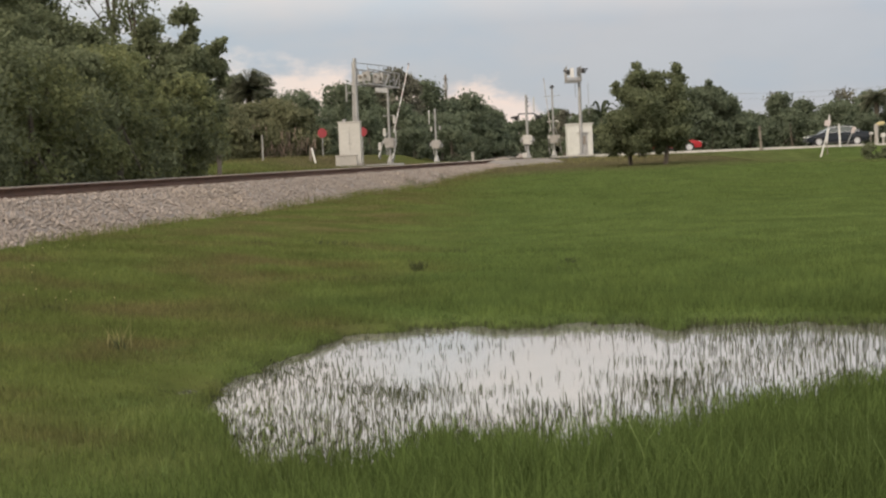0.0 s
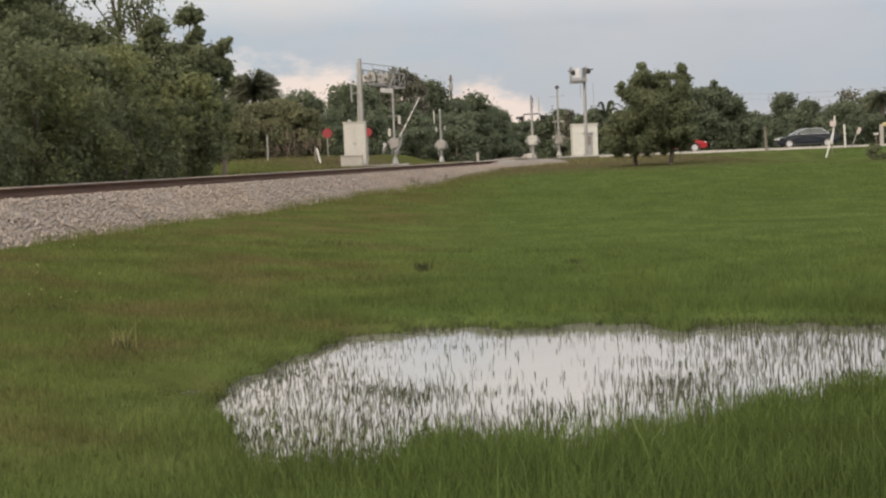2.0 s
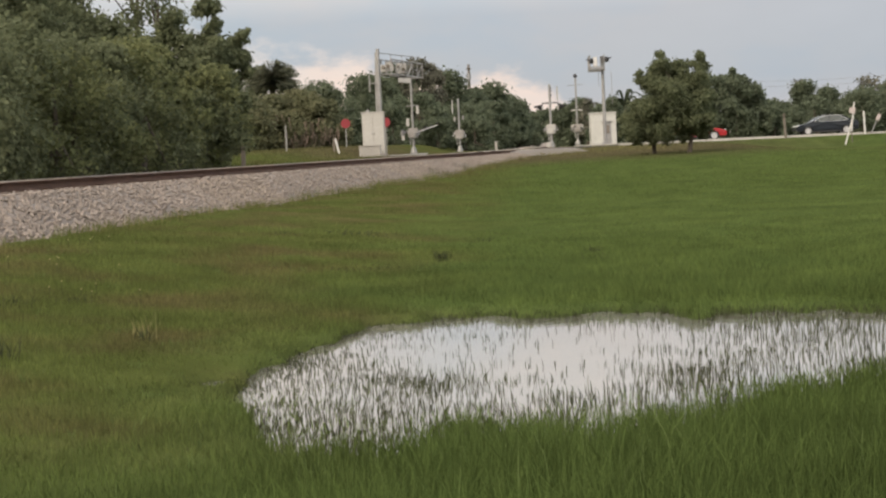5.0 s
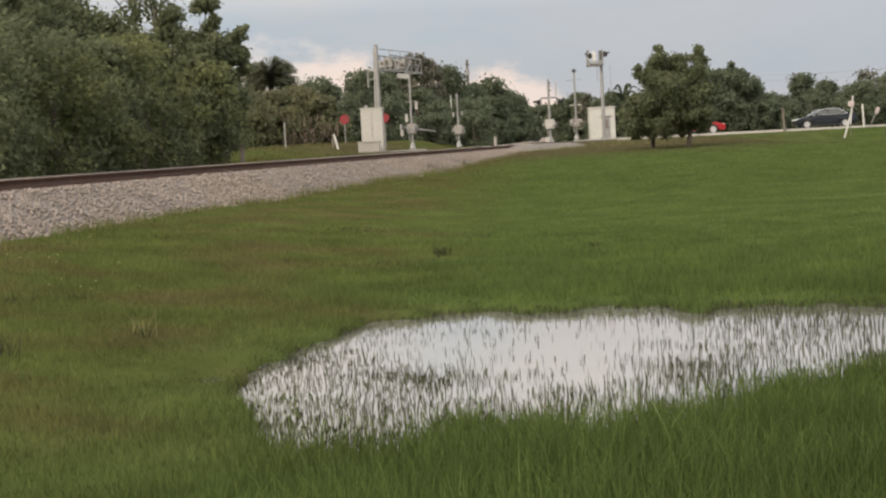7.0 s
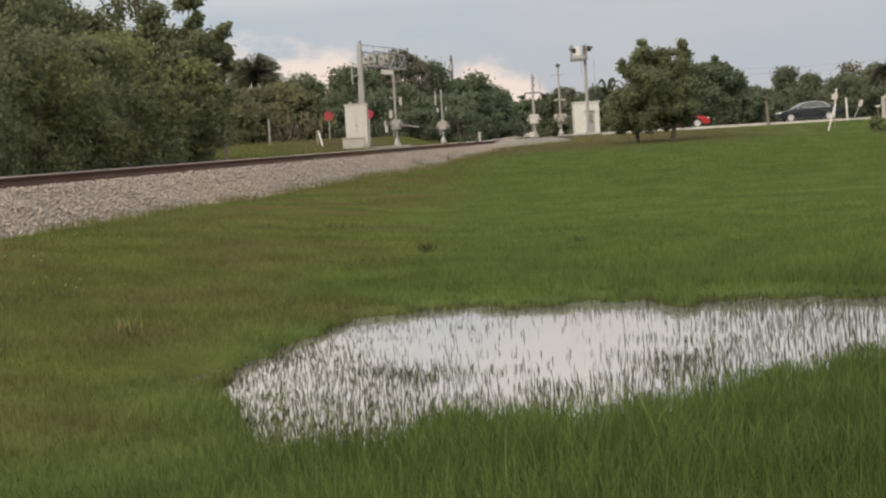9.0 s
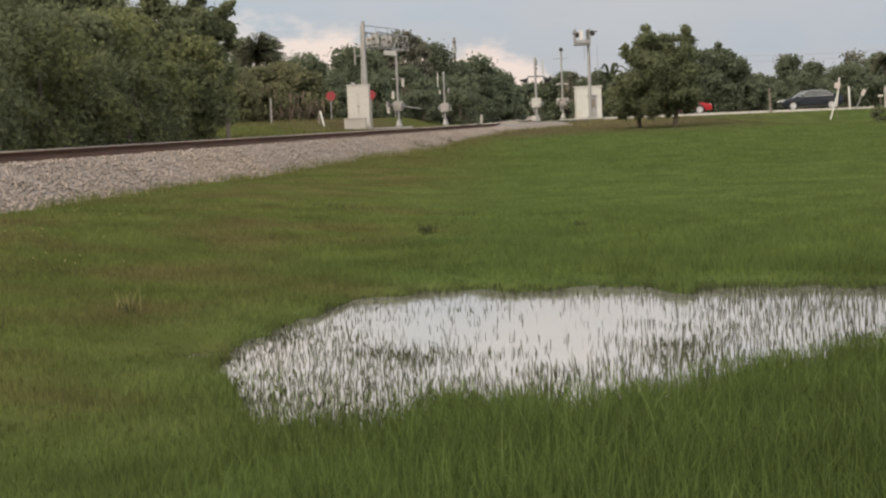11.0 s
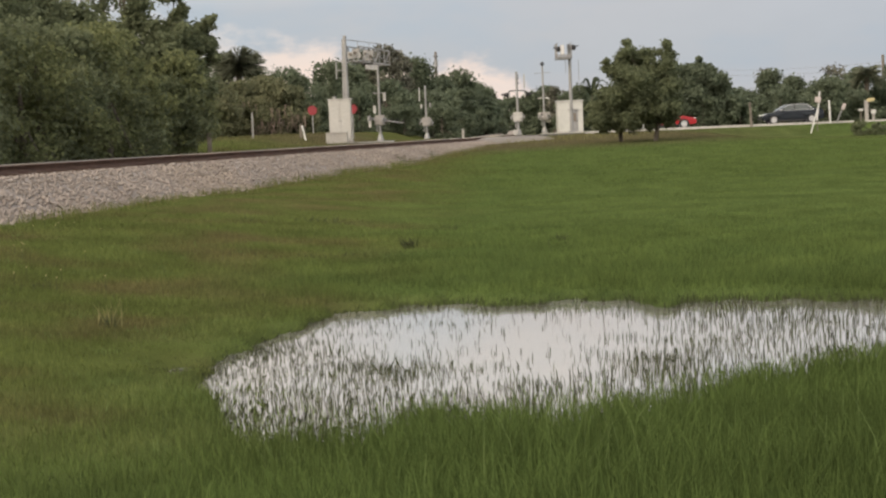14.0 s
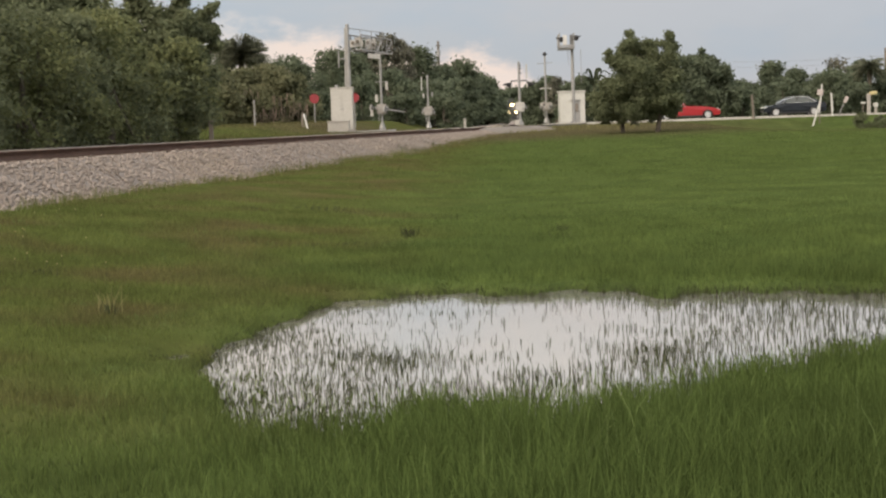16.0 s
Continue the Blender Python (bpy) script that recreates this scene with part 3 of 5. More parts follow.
def at_toe(x, y, r):
    s = x - (rail_x(y) + 2.2)
    return (np.abs(s - 0.1) < 0.55 * r.random(len(x))) & (waves(x, y, 0.5) + 0.6 * r.normal(size=len(x)) > 0.1)


blades("verge_grass", 500000, 22, 100, 0.16, 0.42, 0.010, STRAW, at_toe, 16, "straw-coloured grass along the foot of the ballast")
blades("verge_weeds", 600000, 22, 100, 0.16, 0.48, 0.012, GRASS, at_toe, 17, "green weeds creeping up the foot of the ballast")
def coarse(s0, level):
    """Scattered clumps in the near turf."""
    return lambda x, y, r: on_turf(x, y, r) & (waves(x + s0, y, 0.13) + 0.5 * waves(x, y + s0, 0.05) > level) & (waves(x + s0, y, 0.9) > -0.25) & (x < 0.6 + 0.5 * r.normal(size=len(x)))


blades("coarse_grass", 160000, 7.6, 24, 0.08, 0.19, 0.0065, SEED, coarse(0, 0.78), 21, "paler clumps of coarse grass in the olive turf", joints=2, lean=0.9)
blades("dark_tufts", 120000, 7.6, 24, 0.06, 0.13, 0.0065, REED, coarse(4.3, 0.95), 22, "small dark clumps of weeds in the olive turf", joints=2, lean=1.0)
blades("parched_grass", 60000, 96, 121, 0.12, 0.34, 0.03, STRAW, lambda x, y, r: on_turf(x, y, r) & (np.hypot((x - 7) / 7, (y - 112) / 12) + 0.25 * waves(x, y, 1.1) < 0.5 + 0.6 * r.random(len(x))) & (r.random(len(x)) < 0.3), 19, "parched olive-brown grass round the gravel at the crossing")
blades("bank_grass", 60000, 52, 125, 0.10, 0.28, 0.03, GRASS, on_bank, 15, "rank grass on the bank beyond the railway")
blades("marsh_grass", 190000, 8.4, 18.2, 0.035, 0.085, 0.0062, REED, in_pond, 14, "dark grass stalks standing in the puddle", joints=2, lean=0.4, floor=0.015)


# ---- signals of the level crossing ----
def mast(ob, h, r=0.075, name="mast"):
    bm = rod(B(), (0, 0, 0.35), (0, 0, h), r, r * 0.9, 12)
    part(name, bm, GALV, ob)
    bm = box(B(), (0.42, 0.42, 0.10), (0, 0, 0.05), bevel=0.015)
    rod(bm, (0, 0, 0.08), (0, 0, 0.42), 0.20, 0.11, 12)
    part("base_casting", bm, GALV, ob, "grey flared base casting")
    bm = rod(B(), (0, 0, h), (0, 0, h + 0.08), r * 1.1, 0.02, 12)
    part("finial", bm, GALV, ob)


def gate_machine(ob, z, turn=0.0, paint=None):
    """The motor housing on the mast, with the two counterweight arms' hub."""
    bm = box(B(), (0.62, 0.50, 0.62), (0, 0, z), bevel=0.05, turn=pose(0, 0, 0, 0, 0, turn))
    m = part("gate_machine", bm, paint or MACHINE, ob, "weathered grey gate motor housing")
    part("cover_seam", box(B(), (0.64, 0.52, 0.025), (0, 0, z + 0.12), bevel=0.006), GALV, m)
    part("crank", rod(B(), (0.2, -0.27, z - 0.12), (0.2, -0.33, z - 0.12), 0.07, sides=10), GALV, m)
    part("conduit", rod(B(), (-0.18, -0.2, z - 0.28), (-0.18, -0.2, z - 0.75), 0.03, sides=8), GALV, m)
    for s in (-1, 1):
        bm = rod(B(), (s * 0.31, 0, z + 0.05), (s * 0.40, 0, z + 0.05), 0.11, sides=14)
        part("hub", bm, GALV, m)
    return m


def gate_arm(ob, name, z, length, weights=True):
    """A barrier arm along +y of its own pivot, striped red and white; +x of it is level."""
    arm = new(name)
    arm.parent = ob
    arm.matrix_basis = pose(0, 0, z)
    tagged(arm, "red and white striped barrier arm")
    for s in (-1, 1):
        bm = box(B(), (0.05, 1.0, 0.16), (s * 0.42, -0.42, 0), bevel=0.012)
        box(bm, (0.10, 0.40, 0.34), (s * 0.43, -0.95, 0), bevel=0.02)
        part("counterweight", bm, GALV, arm, "grey counterweight arm")
        bm = box(B(), (0.05, 0.9, 0.11), (s * 0.30, 0.45, 0), bevel=0.01, turn=pose(0, 0, 0, 0, 0, s * 14))
        part("arm_bracket", bm, GALV, arm)
    n = 10
    step = (length - 0.7) / n
    for k in range(n):
        bm = box(B(), (0.055, step, 0.10 - 0.005 * k), (0.12, 0.7 + step * (k + 0.5), 0), bevel=0.008)
        part("stripe", bm, WHITE if k % 2 == 0 else PINKW, arm)
    for k in (3.5, 6.5, 9.7):
        bm = rod(B(), (0.12, 0.7 + step * k, 0.06), (0.12, 0.7 + step * k, 0.2), 0.04, sides=10)
        part("arm_lamp", bm, BLACK, arm)
    return arm


# entrance gate, west side
gate_west = thing("crossing_gate", -3.03, 110, 1.52, "grey crossing gate mast with a lowering striped barrier arm", "crossing gate", "gates of the level crossing")
mast(gate_west, 4.75)
gate_machine(gate_west, 1.28)
bm = rod(B(), (-0.35, 0, 2.95), (0.42, 0, 2.95), 0.03)
part("crossarm", bm, GALV, gate_west)
for s, z in ((0.34, 2.72), (-0.30, 1.98), (-0.62, 1.12)):
    bm = rod(B(), (s, -0.1, z - 0.18), (s, 0.1, z - 0.18), 0.10, sides=14)
    box(bm, (0.17, 0.22, 0.42), (s, 0, z), bevel=0.03)
    part("lamp_case", bm, CABINET, gate_west, "pale lamp case seen from the side")
arm_west = gate_arm(gate_west, "barrier_arm", 1.30, 5.6)

# exit signal, west side, beyond the road
gate_far = thing("crossing_gate", -0.19, 125, 1.50, "grey crossing signal mast beyond the road with edge-on signs", "crossing gate", "gates of the level crossing")
mast(gate_far, 3.65)
gate_machine(gate_far, 1.22)
bm = box(B(), (0.06, 0.9, 0.95), (-0.42, 0, 3.15), bevel=0.015)
part("sign_edge", bm, WHITE, gate_far, "white sign seen edge-on")
for s, z in ((-0.30, 2.30), (0.30, 2.38)):
    bm = box(B(), (0.14, 0.3, 0.36), (s, 0, z), bevel=0.05)
    part("lamp_case", bm, CABINET if s < 0 else GALV, gate_far)
for s in (-1, 1):
    bm = box(B(), (0.09, 0.5, 0.16), (s * 0.42, -0.1, 1.08), bevel=0.03, turn=pose(0, 0, 0, 20 * s, 0, 0))
    part("counterweight", bm, GALV, gate_far)

# signal with hooded lamps, east side, before the road
gate_near = thing("crossing_signal", 5.89, 118, 1.50, "grey crossing signal mast with black hooded lamps", "crossing signal", "gates of the level crossing")
mast(gate_near, 4.15, 0.085)
gate_machine(gate_near, 1.22, paint=CABINET)
bm = rod(B(), (-0.52, 0, 2.95), (0.52, 0, 2.95), 0.04)
for s in (-1, 1):
    rod(bm, (s * 0.52, 0, 2.96), (s * 0.52, 0, 2.72), 0.035)
part("crossarm", bm, BLACK, gate_near)
for s in (-1, 1):
    bm = rod(B(), (s * 0.46, 0, 2.62), (s * 0.56, 0, 2.62), 0.17, sides=16)
    part("lamp_case", bm, CABINET, gate_near, "pale round lamp case")
    bm = box(B(), (0.50, 0.5, 0.13), (s * 0.80, 0, 2.75), bevel=0.02, turn=pose(0, 0, 0, 0, 10 * s, 0))
    rod(bm, (s * 0.56, 0, 2.66), (s * 0.86, 0, 2.69), 0.17, 0.08, 12)
    part("lamp_hood", bm, BLACK, gate_near, "black lamp hood seen from the side")
bm = box(B(), (0.05, 0.8, 0.95), (0.50, 0, 3.55), bevel=0.012)
part("sign_edge", bm, CABINET, gate_near, "grey crossbuck sign seen edge-on")
for z in (3.45, 3.75, 3.95):
    bm = box(B(), (0.08, 0.12, 0.12), (0.10, 0, z), bevel=0.02)
    part("clamp", bm, BLACK, gate_near)
for s in (-1, 1):
    bm = box(B(), (0.10, 0.6, 0.22), (s * 0.42, 0.2, 1.18), bevel=0.03)
    part("counterweight", bm, GALV, gate_near)
bm = box(B(), (0.30, 0.34, 0.34), (-0.22, -0.1, 0.2), bevel=0.03)
part("junction_box", bm, CABINET, gate_near, "pale junction box at the foot")

# entrance gate, east side, beyond the road
gate_east = thing("crossing_gate", 8.60, 133, 1.58, "grey crossing gate mast with a bell and lowering arm", "crossing gate", "gates of the level crossing")
mast(gate_east, 4.95)
gate_machine(gate_east, 1.25)
bm = rod(B(), (0, 0, 5.0), (0, 0, 5.12), 0.05, 0.19, 14)
rod(bm, (0, 0, 5.12), (0, 0, 5.30), 0.19, 0.06, 14)
part("bell", bm, BLACK, gate_east, "dark crossing bell on the mast top")
bm = rod(B(), (-0.62, 0, 4.45), (0.55, 0, 4.5), 0.02)
part("wire_bracket", bm, GALV, gate_east)
for s in (-1, 1):
    for z in (2.6, 1.45):
        bm = box(B(), (0.34, 0.30, 0.10 if z > 2 else 0.2), (s * 0.28, 0, z), bevel=0.03, turn=pose(0, 0, 0, 0, 12 * s, 0))
        part("lamp_case", bm, CABINET, gate_east)
arm_east = gate_arm(gate_east, "barrier_arm", 1.25, 4.9)


def truss(ob, a, b, side, depth, bays):
    """A lattice walkway arm from a to b: four chords, posts and braces."""
    a, b, side = Vector(a), Vector(b), Vector(side)
    up = Vector((0, 0, depth))
    for s in (-0.5, 0.5):
        for u in (0, 1):
            part("chord", rod(B(), a + side * s + up * u, b + side * s + up * u, 0.045, sides=8), GALV, ob)
    for k in range(bays + 1):
        p = a.lerp(b, k / bays)
        for s in (-0.5, 0.5):
            part("post", rod(B(), p + side * s, p + side * s + up, 0.028, sides=6), GALV, ob)
            if k < bays:
                q = a.lerp(b, (k + 1) / bays)
                lo, hi = (p, q + up) if k % 2 else (p + up, q)
                part("brace", rod(B(), lo + side * s, hi + side * s, 0.024, sides=6), GALV, ob)
        part("crosspiece", rod(B(), p - side * 0.5, p + side * 0.5, 0.028, sides=6), GALV, ob)


# cantilever over the road, west side
cant_w = thing("cantilever_signal", -4.72, 104, 1.52, "grey steel cantilever signal with a lattice arm", "cantilever signal", "cantilevers of the crossing")
bm = rod(B(), (0, 0, 0), (0.0, 0, 6.2), 0.125, 0.105, 14)
part("mast", bm, GALV, cant_w)
bm = rod(B(), (-0.19, 0.2, 2.2), (-0.10, 0.2, 6.0), 0.085, 0.085, 12)
part("mast_pipe", bm, GALV, cant_w)
bm = box(B(), (0.55, 0.5, 0.12), (0, 0, 0.06), bevel=0.02)
part("base_plate", bm, GALV, cant_w)
truss(cant_w, (0.45, 0, 4.72), (2.15, 5.5, 4.62), (0.62, -0.2, 0), 0.84, 6)
for q in range(4):
    p0 = Vector((0.05 + 0.62 * q, 1.75 * q, 5.55))
    part("stanchion", rod(B(), p0, p0 + Vector((0.0, 0.0, 0.42)), 0.02, sides=6), GALV, cant_w)
part("handrail", rod(B(), (0.05, 0.0, 5.96), (1.95, 5.3, 5.92), 0.025, sides=6), GALV, cant_w)
for x, y, z, wd, hh in ((0.62, 1.2, 5.18, 0.5, 0.55), (1.25, 2.9, 5.12, 0.62, 0.6), (0.30, 0.5, 5.05, 0.32, 0.4)):
    bm = box(B(), (wd, 0.07, hh), (x, y - 0.5, z), bevel=0.02)
    part("lamp_board", bm, CABINET, cant_w, "pale signal board on the lattice arm")
for x, y, z in ((0.55, 0.62, 5.2), (1.12, 2.3, 5.2), (1.40, 2.3, 5.05), (0.30, 0.0, 5.1)):
    bm = rod(B(), (x, y, z), (x, y - 0.14, z), 0.10, sides=14)
    part("lamp", bm, WOOD, cant_w, "dark round signal lamp")
for q in range(9):
    part("grating_bar", box(B(), (0.05, 0.5, 0.05), (0.45 + 0.19 * q, 0.55 * q, 4.70), bevel=0.008), GALV, cant_w)
bm = box(B(), (0.72, 0.04, 0.28), (1.42, 2.3, 4.40), bevel=0.01, turn=pose(0, 0, 0, 0, 6, 0))
part("sign", bm, WHITE, cant_w, "white sign under the lattice arm")
bm = box(B(), (0.62, 0.4, 0.08), (1.2, 2.9, 4.62), bevel=0.01)
part("walkway", bm, BLACK, cant_w)
bm = rod(B(), (-0.55, 0, 3.7), (-0.55, 0, 4.7), 0.045, sides=8)
rod(bm, (-0.55, 0, 4.2), (0, 0, 4.2), 0.03, sides=6)
part("side_bar", bm, GALV, cant_w)

# cantilever seen end-on, east side
cant_e = thing("cantilever_signal", 9.85, 123, 1.56, "grey cantilever signal mast with its arm end-on", "cantilever signal", "cantilevers of the crossing")
bm = rod(B(), (0, 0, 0), (0, 0, 5.25), 0.125, 0.105, 14)
part("mast", bm, GALV, cant_e)
bm = box(B(), (0.5, 0.5, 0.12), (0, 0, 0.06), bevel=0.02)
part("base_plate", bm, GALV, cant_e)
truss(cant_e, (-0.38, -0.5, 5.12), (-0.30, 2.6, 5.12), (0.98, 0, 0), 0.98, 3)
bm = box(B(), (1.02, 0.9, 0.05), (-0.38, -0.2, 5.06), bevel=0.01)
part("walkway", bm, GALV, cant_e)
for dz in (0.12, 0.24):
    part("kick_board", box(B(), (1.02, 0.04, 0.09), (-0.38, -0.62, 5.06 + dz), bevel=0.01), GALV, cant_e)
part("side_panel", box(B(), (0.34, 0.05, 0.85), (-0.04, -0.25, 5.62), bevel=0.02, turn=pose(0, 0, 0, 0, 0, 40)), GALV, cant_e, "grey panel turned aside")
part("lamp_board", box(B(), (0.30, 0.05, 0.74), (-0.50, -0.3, 5.64), bevel=0.02), WHITE, cant_e, "white panel at the arm's end")
for s, x, z in ((-1, -0.72, 5.72), (1, 0.20, 5.80)):
    bm = rod(B(), (x, -0.45, z), (x + 0.12 * s, -0.35, z), 0.19, sides=16)
    box(bm, (0.40, 0.3, 0.08), (x + 0.20 * s, -0.35, z + 0.08), bevel=0.02, turn=pose(0, 0, 0, 0, -10 * s, 0))
    part("lamp_hood", bm, BLACK, cant_e, "black hooded lamp")
for x, z0, z1 in ((0.60, 2.75, 5.0), (-0.28, 4.0, 5.0)):
    part("cable", rod(B(), (x, 0.1, z0), (x, 0.1, z1), 0.018, sides=6), GALV, cant_e)

# equipment cabinet and its plinth
cab = thing("equipment_cabinet", -4.98, 100.5, 1.5, "tall pale grey steel equipment cabinet with a flat roof", "equipment cabinet")
bm = box(B(), (1.24, 1.1, 2.30), (0, 0, 1.27), bevel=0.02)
part("body", bm, CABINET, cab)
bm = box(B(), (1.34, 1.2, 0.06), (0, 0, 2.45), bevel=0.015)
part("roof", bm, CABINET, cab)
for s in (-1, 1):
    bm = box(B(), (0.58, 0.03, 2.05), (s * 0.30, -0.56, 1.28), bevel=0.01)
    d = part("door", bm, CABINET, cab, "pale steel cabinet door")
    bm = box(B(), (0.03, 0.05, 0.16), (s * 0.06, -0.59, 1.25), bevel=0.008)
    part("handle", bm, GALV, d)
bm = rod(B(), (-0.3, 0, 2.48), (-0.3, 0, 2.62), 0.10, sides=12)
part("vent_cap", bm, GALV, cab)
bm = box(B(), (1.4, 1.2, 0.2), (0, 0, 0.02), bevel=0.02)
part("foundation", bm, CONCRETE, cab)
plinth = thing("battery_box", -5.13, 98.6, 1.48, "weathered concrete-coloured battery box before the cabinet", "battery box")
bm = box(B(), (1.18, 0.9, 0.56), (0, 0, 0.28), bevel=0.02)
part("body", bm, CONCRETE, plinth)
bm = box(B(), (1.24, 0.96, 0.06), (0, 0, 0.59), bevel=0.015)
part("lid", bm, CONCRETE, plinth)
slab = raw("concrete_slab", [(-5.9, 99.5, 1.30), (-2.2, 107.5, 1.30), (-2.2, 110.8, 1.30), (-5.9, 103.0, 1.30), (-5.9, 99.5, 1.50), (-2.2, 107.5, 1.52), (-2.2, 110.8, 1.52), (-5.9, 103.0, 1.50)],
           [(4, 5, 6, 7), (0, 1, 5, 4), (1, 2, 6, 5), (2, 3, 7, 6), (3, 0, 4, 7)], CONCRETE)
tagged(slab, "pale concrete slab beside the track at the crossing", "pavement", kind="structure")

# signal hut
hut = thing("signal_hut", 10.42, 126.3 + 5.8, 1.5, "small white signal hut with a grey door", "signal hut")
bm = box(B(), (1.86, 1.9, 2.28), (0, 0, 1.2), bevel=0.015)
part("wall", bm, HUT, hut)
bm = box(B(), (2.0, 2.05, 0.09), (0, 0, 2.37), bevel=0.02)
part("roof", bm, HUT, hut)
bm = box(B(), (0.52, 0.05, 1.55), (0.28, -0.97, 0.88), bevel=0.01)
d = part("door", bm, GALV, hut, "grey hut door")
bm = box(B(), (0.30, 0.03, 0.62), (0.26, -1.005, 1.15), bevel=0.008)
part("door_panel", bm, WOOD, d)
bm = box(B(), (0.05, 0.05, 0.12), (0.48, -1.01, 0.9), bevel=0.01)
part("handle", bm, BLACK, d)
bm = box(B(), (0.8, 0.18, 0.05), (0.2, -1.03, 1.72), bevel=0.01)
part("door_hood", bm, GALV, hut)
bm = box(B(), (2.1, 2.1, 0.16), (0, 0, 0.02), bevel=0.02)
part("foundation", bm, CONCRETE, hut)


# ---- signs and posts ----
def stop_sign(x, y, z, h, face, label):
    ob = thing("stop_sign", x, y, z, label, "stop sign")
    part("post", box(B(), (0.06, 0.04, h), (0, 0, h / 2), bevel=0.008), GALV, ob)
    t = pose(0, -0.05, h, 90, 0, face) @ pose(0, 0, 0, 0, 0, 22.5)
    bm = B()
    bmesh.ops.create_cone(bm, cap_ends=True, segments=8, radius1=0.31, radius2=0.31, depth=0.012, matrix=t)
    part("plate", bm, REDM, ob, "red octagonal plate")


stop_sign(-7.30, 112, gz(-7.3, 112) - 0.05, 1.55, 0, "red octagonal stop sign on a thin grey post")
stop_sign(-4.82, 113, gz(-4.82, 113) - 0.05, 1.95, 0, "red octagonal stop sign behind the steel cabinet")


def post(name, x, y, h, r, material, label, tilt=(0, 0), square=True, cap=None, category="post"):
    ob = thing(name, x, y, gz(x, y) - 0.05, label, category)
    ob.matrix_basis = pose(x, y, gz(x, y) - 0.05, tilt[0], tilt[1], 0)
    bm = box(B(), (2 * r, 2 * r, h), (0, 0, h / 2), bevel=r * 0.25) if square else rod(B(), (0, 0, 0), (0, 0, h), r, r * 0.85, 12)
    part("shaft", bm, material, ob)
    if cap:
        part("cap", box(B(), (2.6 * r, 2.6 * r, 0.05), (0, 0, h + 0.02), bevel=0.012), cap, ob)
    return ob


post("marker_post", -7.42, 60, 1.08, 0.07, WOOD, "short weathered wooden post beyond the track", cap=WOOD)
post("marker_post", -9.9, 100, 1.5, 0.04, GALV, "thin grey post before the brownish bushes")
post("marker_post", -6.95, 100, 0.92, 0.05, WHITE, "short white marker post leaning beside the cabinet", tilt=(0, -12))
post("marker_post", -7.30, 101, 0.85, 0.06, WOOD, "short weathered brown marker post by the bushes")
post("marker_post", 21.95, 121.2, 1.66, 0.085, WOOD, "pale round guide post by the kerb", square=False, tilt=(0, -3), cap=WOOD)
post("marker_post", 2.45, 130.5, 0.72, 0.09, CONCRETE, "small pale marker beyond the crossing", cap=GALV)

# the white sign frame by the road
white_sign = thing("leaning_sign", 25.55, 118.5, gz(25.5, 118.5) - 0.05, "leaning white wooden sign posts with a small plate", "sign")
part("stake", box(B(), (0.09, 0.09, 1.80), (0.10, 0, 0.86), bevel=0.015, turn=pose(0, 0, 0, 0, 17, 0)), WHITE, white_sign, "white stake leaning sideways")
part("post", box(B(), (0.10, 0.10, 1.95), (0.50, 0.5, 1.85), bevel=0.015, turn=pose(0, 0, 0, 0, 7, 0)), WHITE, white_sign)
part("plate", box(B(), (0.40, 0.04, 0.38), (0.46, 0.40, 2.28), bevel=0.01, turn=pose(0, 0, 0, 0, 7, 0)), PINKW, white_sign, "small faded plate")
part("post_foot", box(B(), (0.06, 0.06, 1.3), (0.40, 0.5, 0.65), bevel=0.012), WOOD, white_sign, "thin weathered foot of the post")
post("marker_post", 27.45, 121.75, 1.62, 0.055, WHITE, "upright white wooden post by the road", tilt=(0, -2))
leaner = post("leaning_sign", 27.85, 121.8, 1.20, 0.035, GALV, "small faded sign on a post leaning over", tilt=(0, 24), category="sign")
part("plate", box(B(), (0.24, 0.03, 0.44), (0.02, -0.06, 1.28), bevel=0.01), PINKW, leaner, "small faded pinkish plate")

# utility pedestal beyond the road
mail = thing("utility_pedestal", 32.95, 134.0, gz(32.95, 134) - 0.05, "weathered cream utility pedestal with a white cover beyond the road", "utility box")
part("column", box(B(), (0.26, 0.3, 1.60), (0, 0, 0.80), bevel=0.04), CONCRETE, mail)
part("hood", box(B(), (0.62, 0.4, 0.26), (0.34, 0, 1.62), bevel=0.08, turn=pose(0, 0, 0, 0, -8, 0)), YELLOWW, mail, "cream hood")
part("cover", box(B(), (0.36, 0.36, 0.34), (0.52, 0, 0.72), bevel=0.06), HUT, mail, "white cover")
part("leg", box(B(), (0.16, 0.2, 0.62), (0.52, 0, 0.30), bevel=0.02), CONCRETE, mail)
part("meter", box(B(), (0.34, 0.3, 0.16), (-0.42, 0, 0.90), bevel=0.03), HUT, mail)
part("meter_leg", box(B(), (0.08, 0.08, 0.85), (-0.42, 0, 0.42), bevel=0.01), WOOD, mail)


# utility poles
def utility_pole(x, y, top, arm=True, label="distant wooden utility pole over the trees"):
    ob = thing("utility_pole", x, y, gz(x, y), label, "utility pole", "utility poles")
    h = top - gz(x, y)
    part("shaft", rod(B(), (0, 0, 0), (0, 0, h), 0.19, 0.13, 10), WOOD, ob)
    if arm:
        part("crossarm", box(B(), (1.1, 0.12, 0.12), (0, 0, h - 0.5), bevel=0.02, turn=pose(0, 0, 0, 0, 0, 65)), WOOD, ob)
        part("transformer", rod(B(), (0.02, -0.3, h - 1.7), (0.02, -0.3, h - 1.0), 0.2, sides=12), GALV, ob)


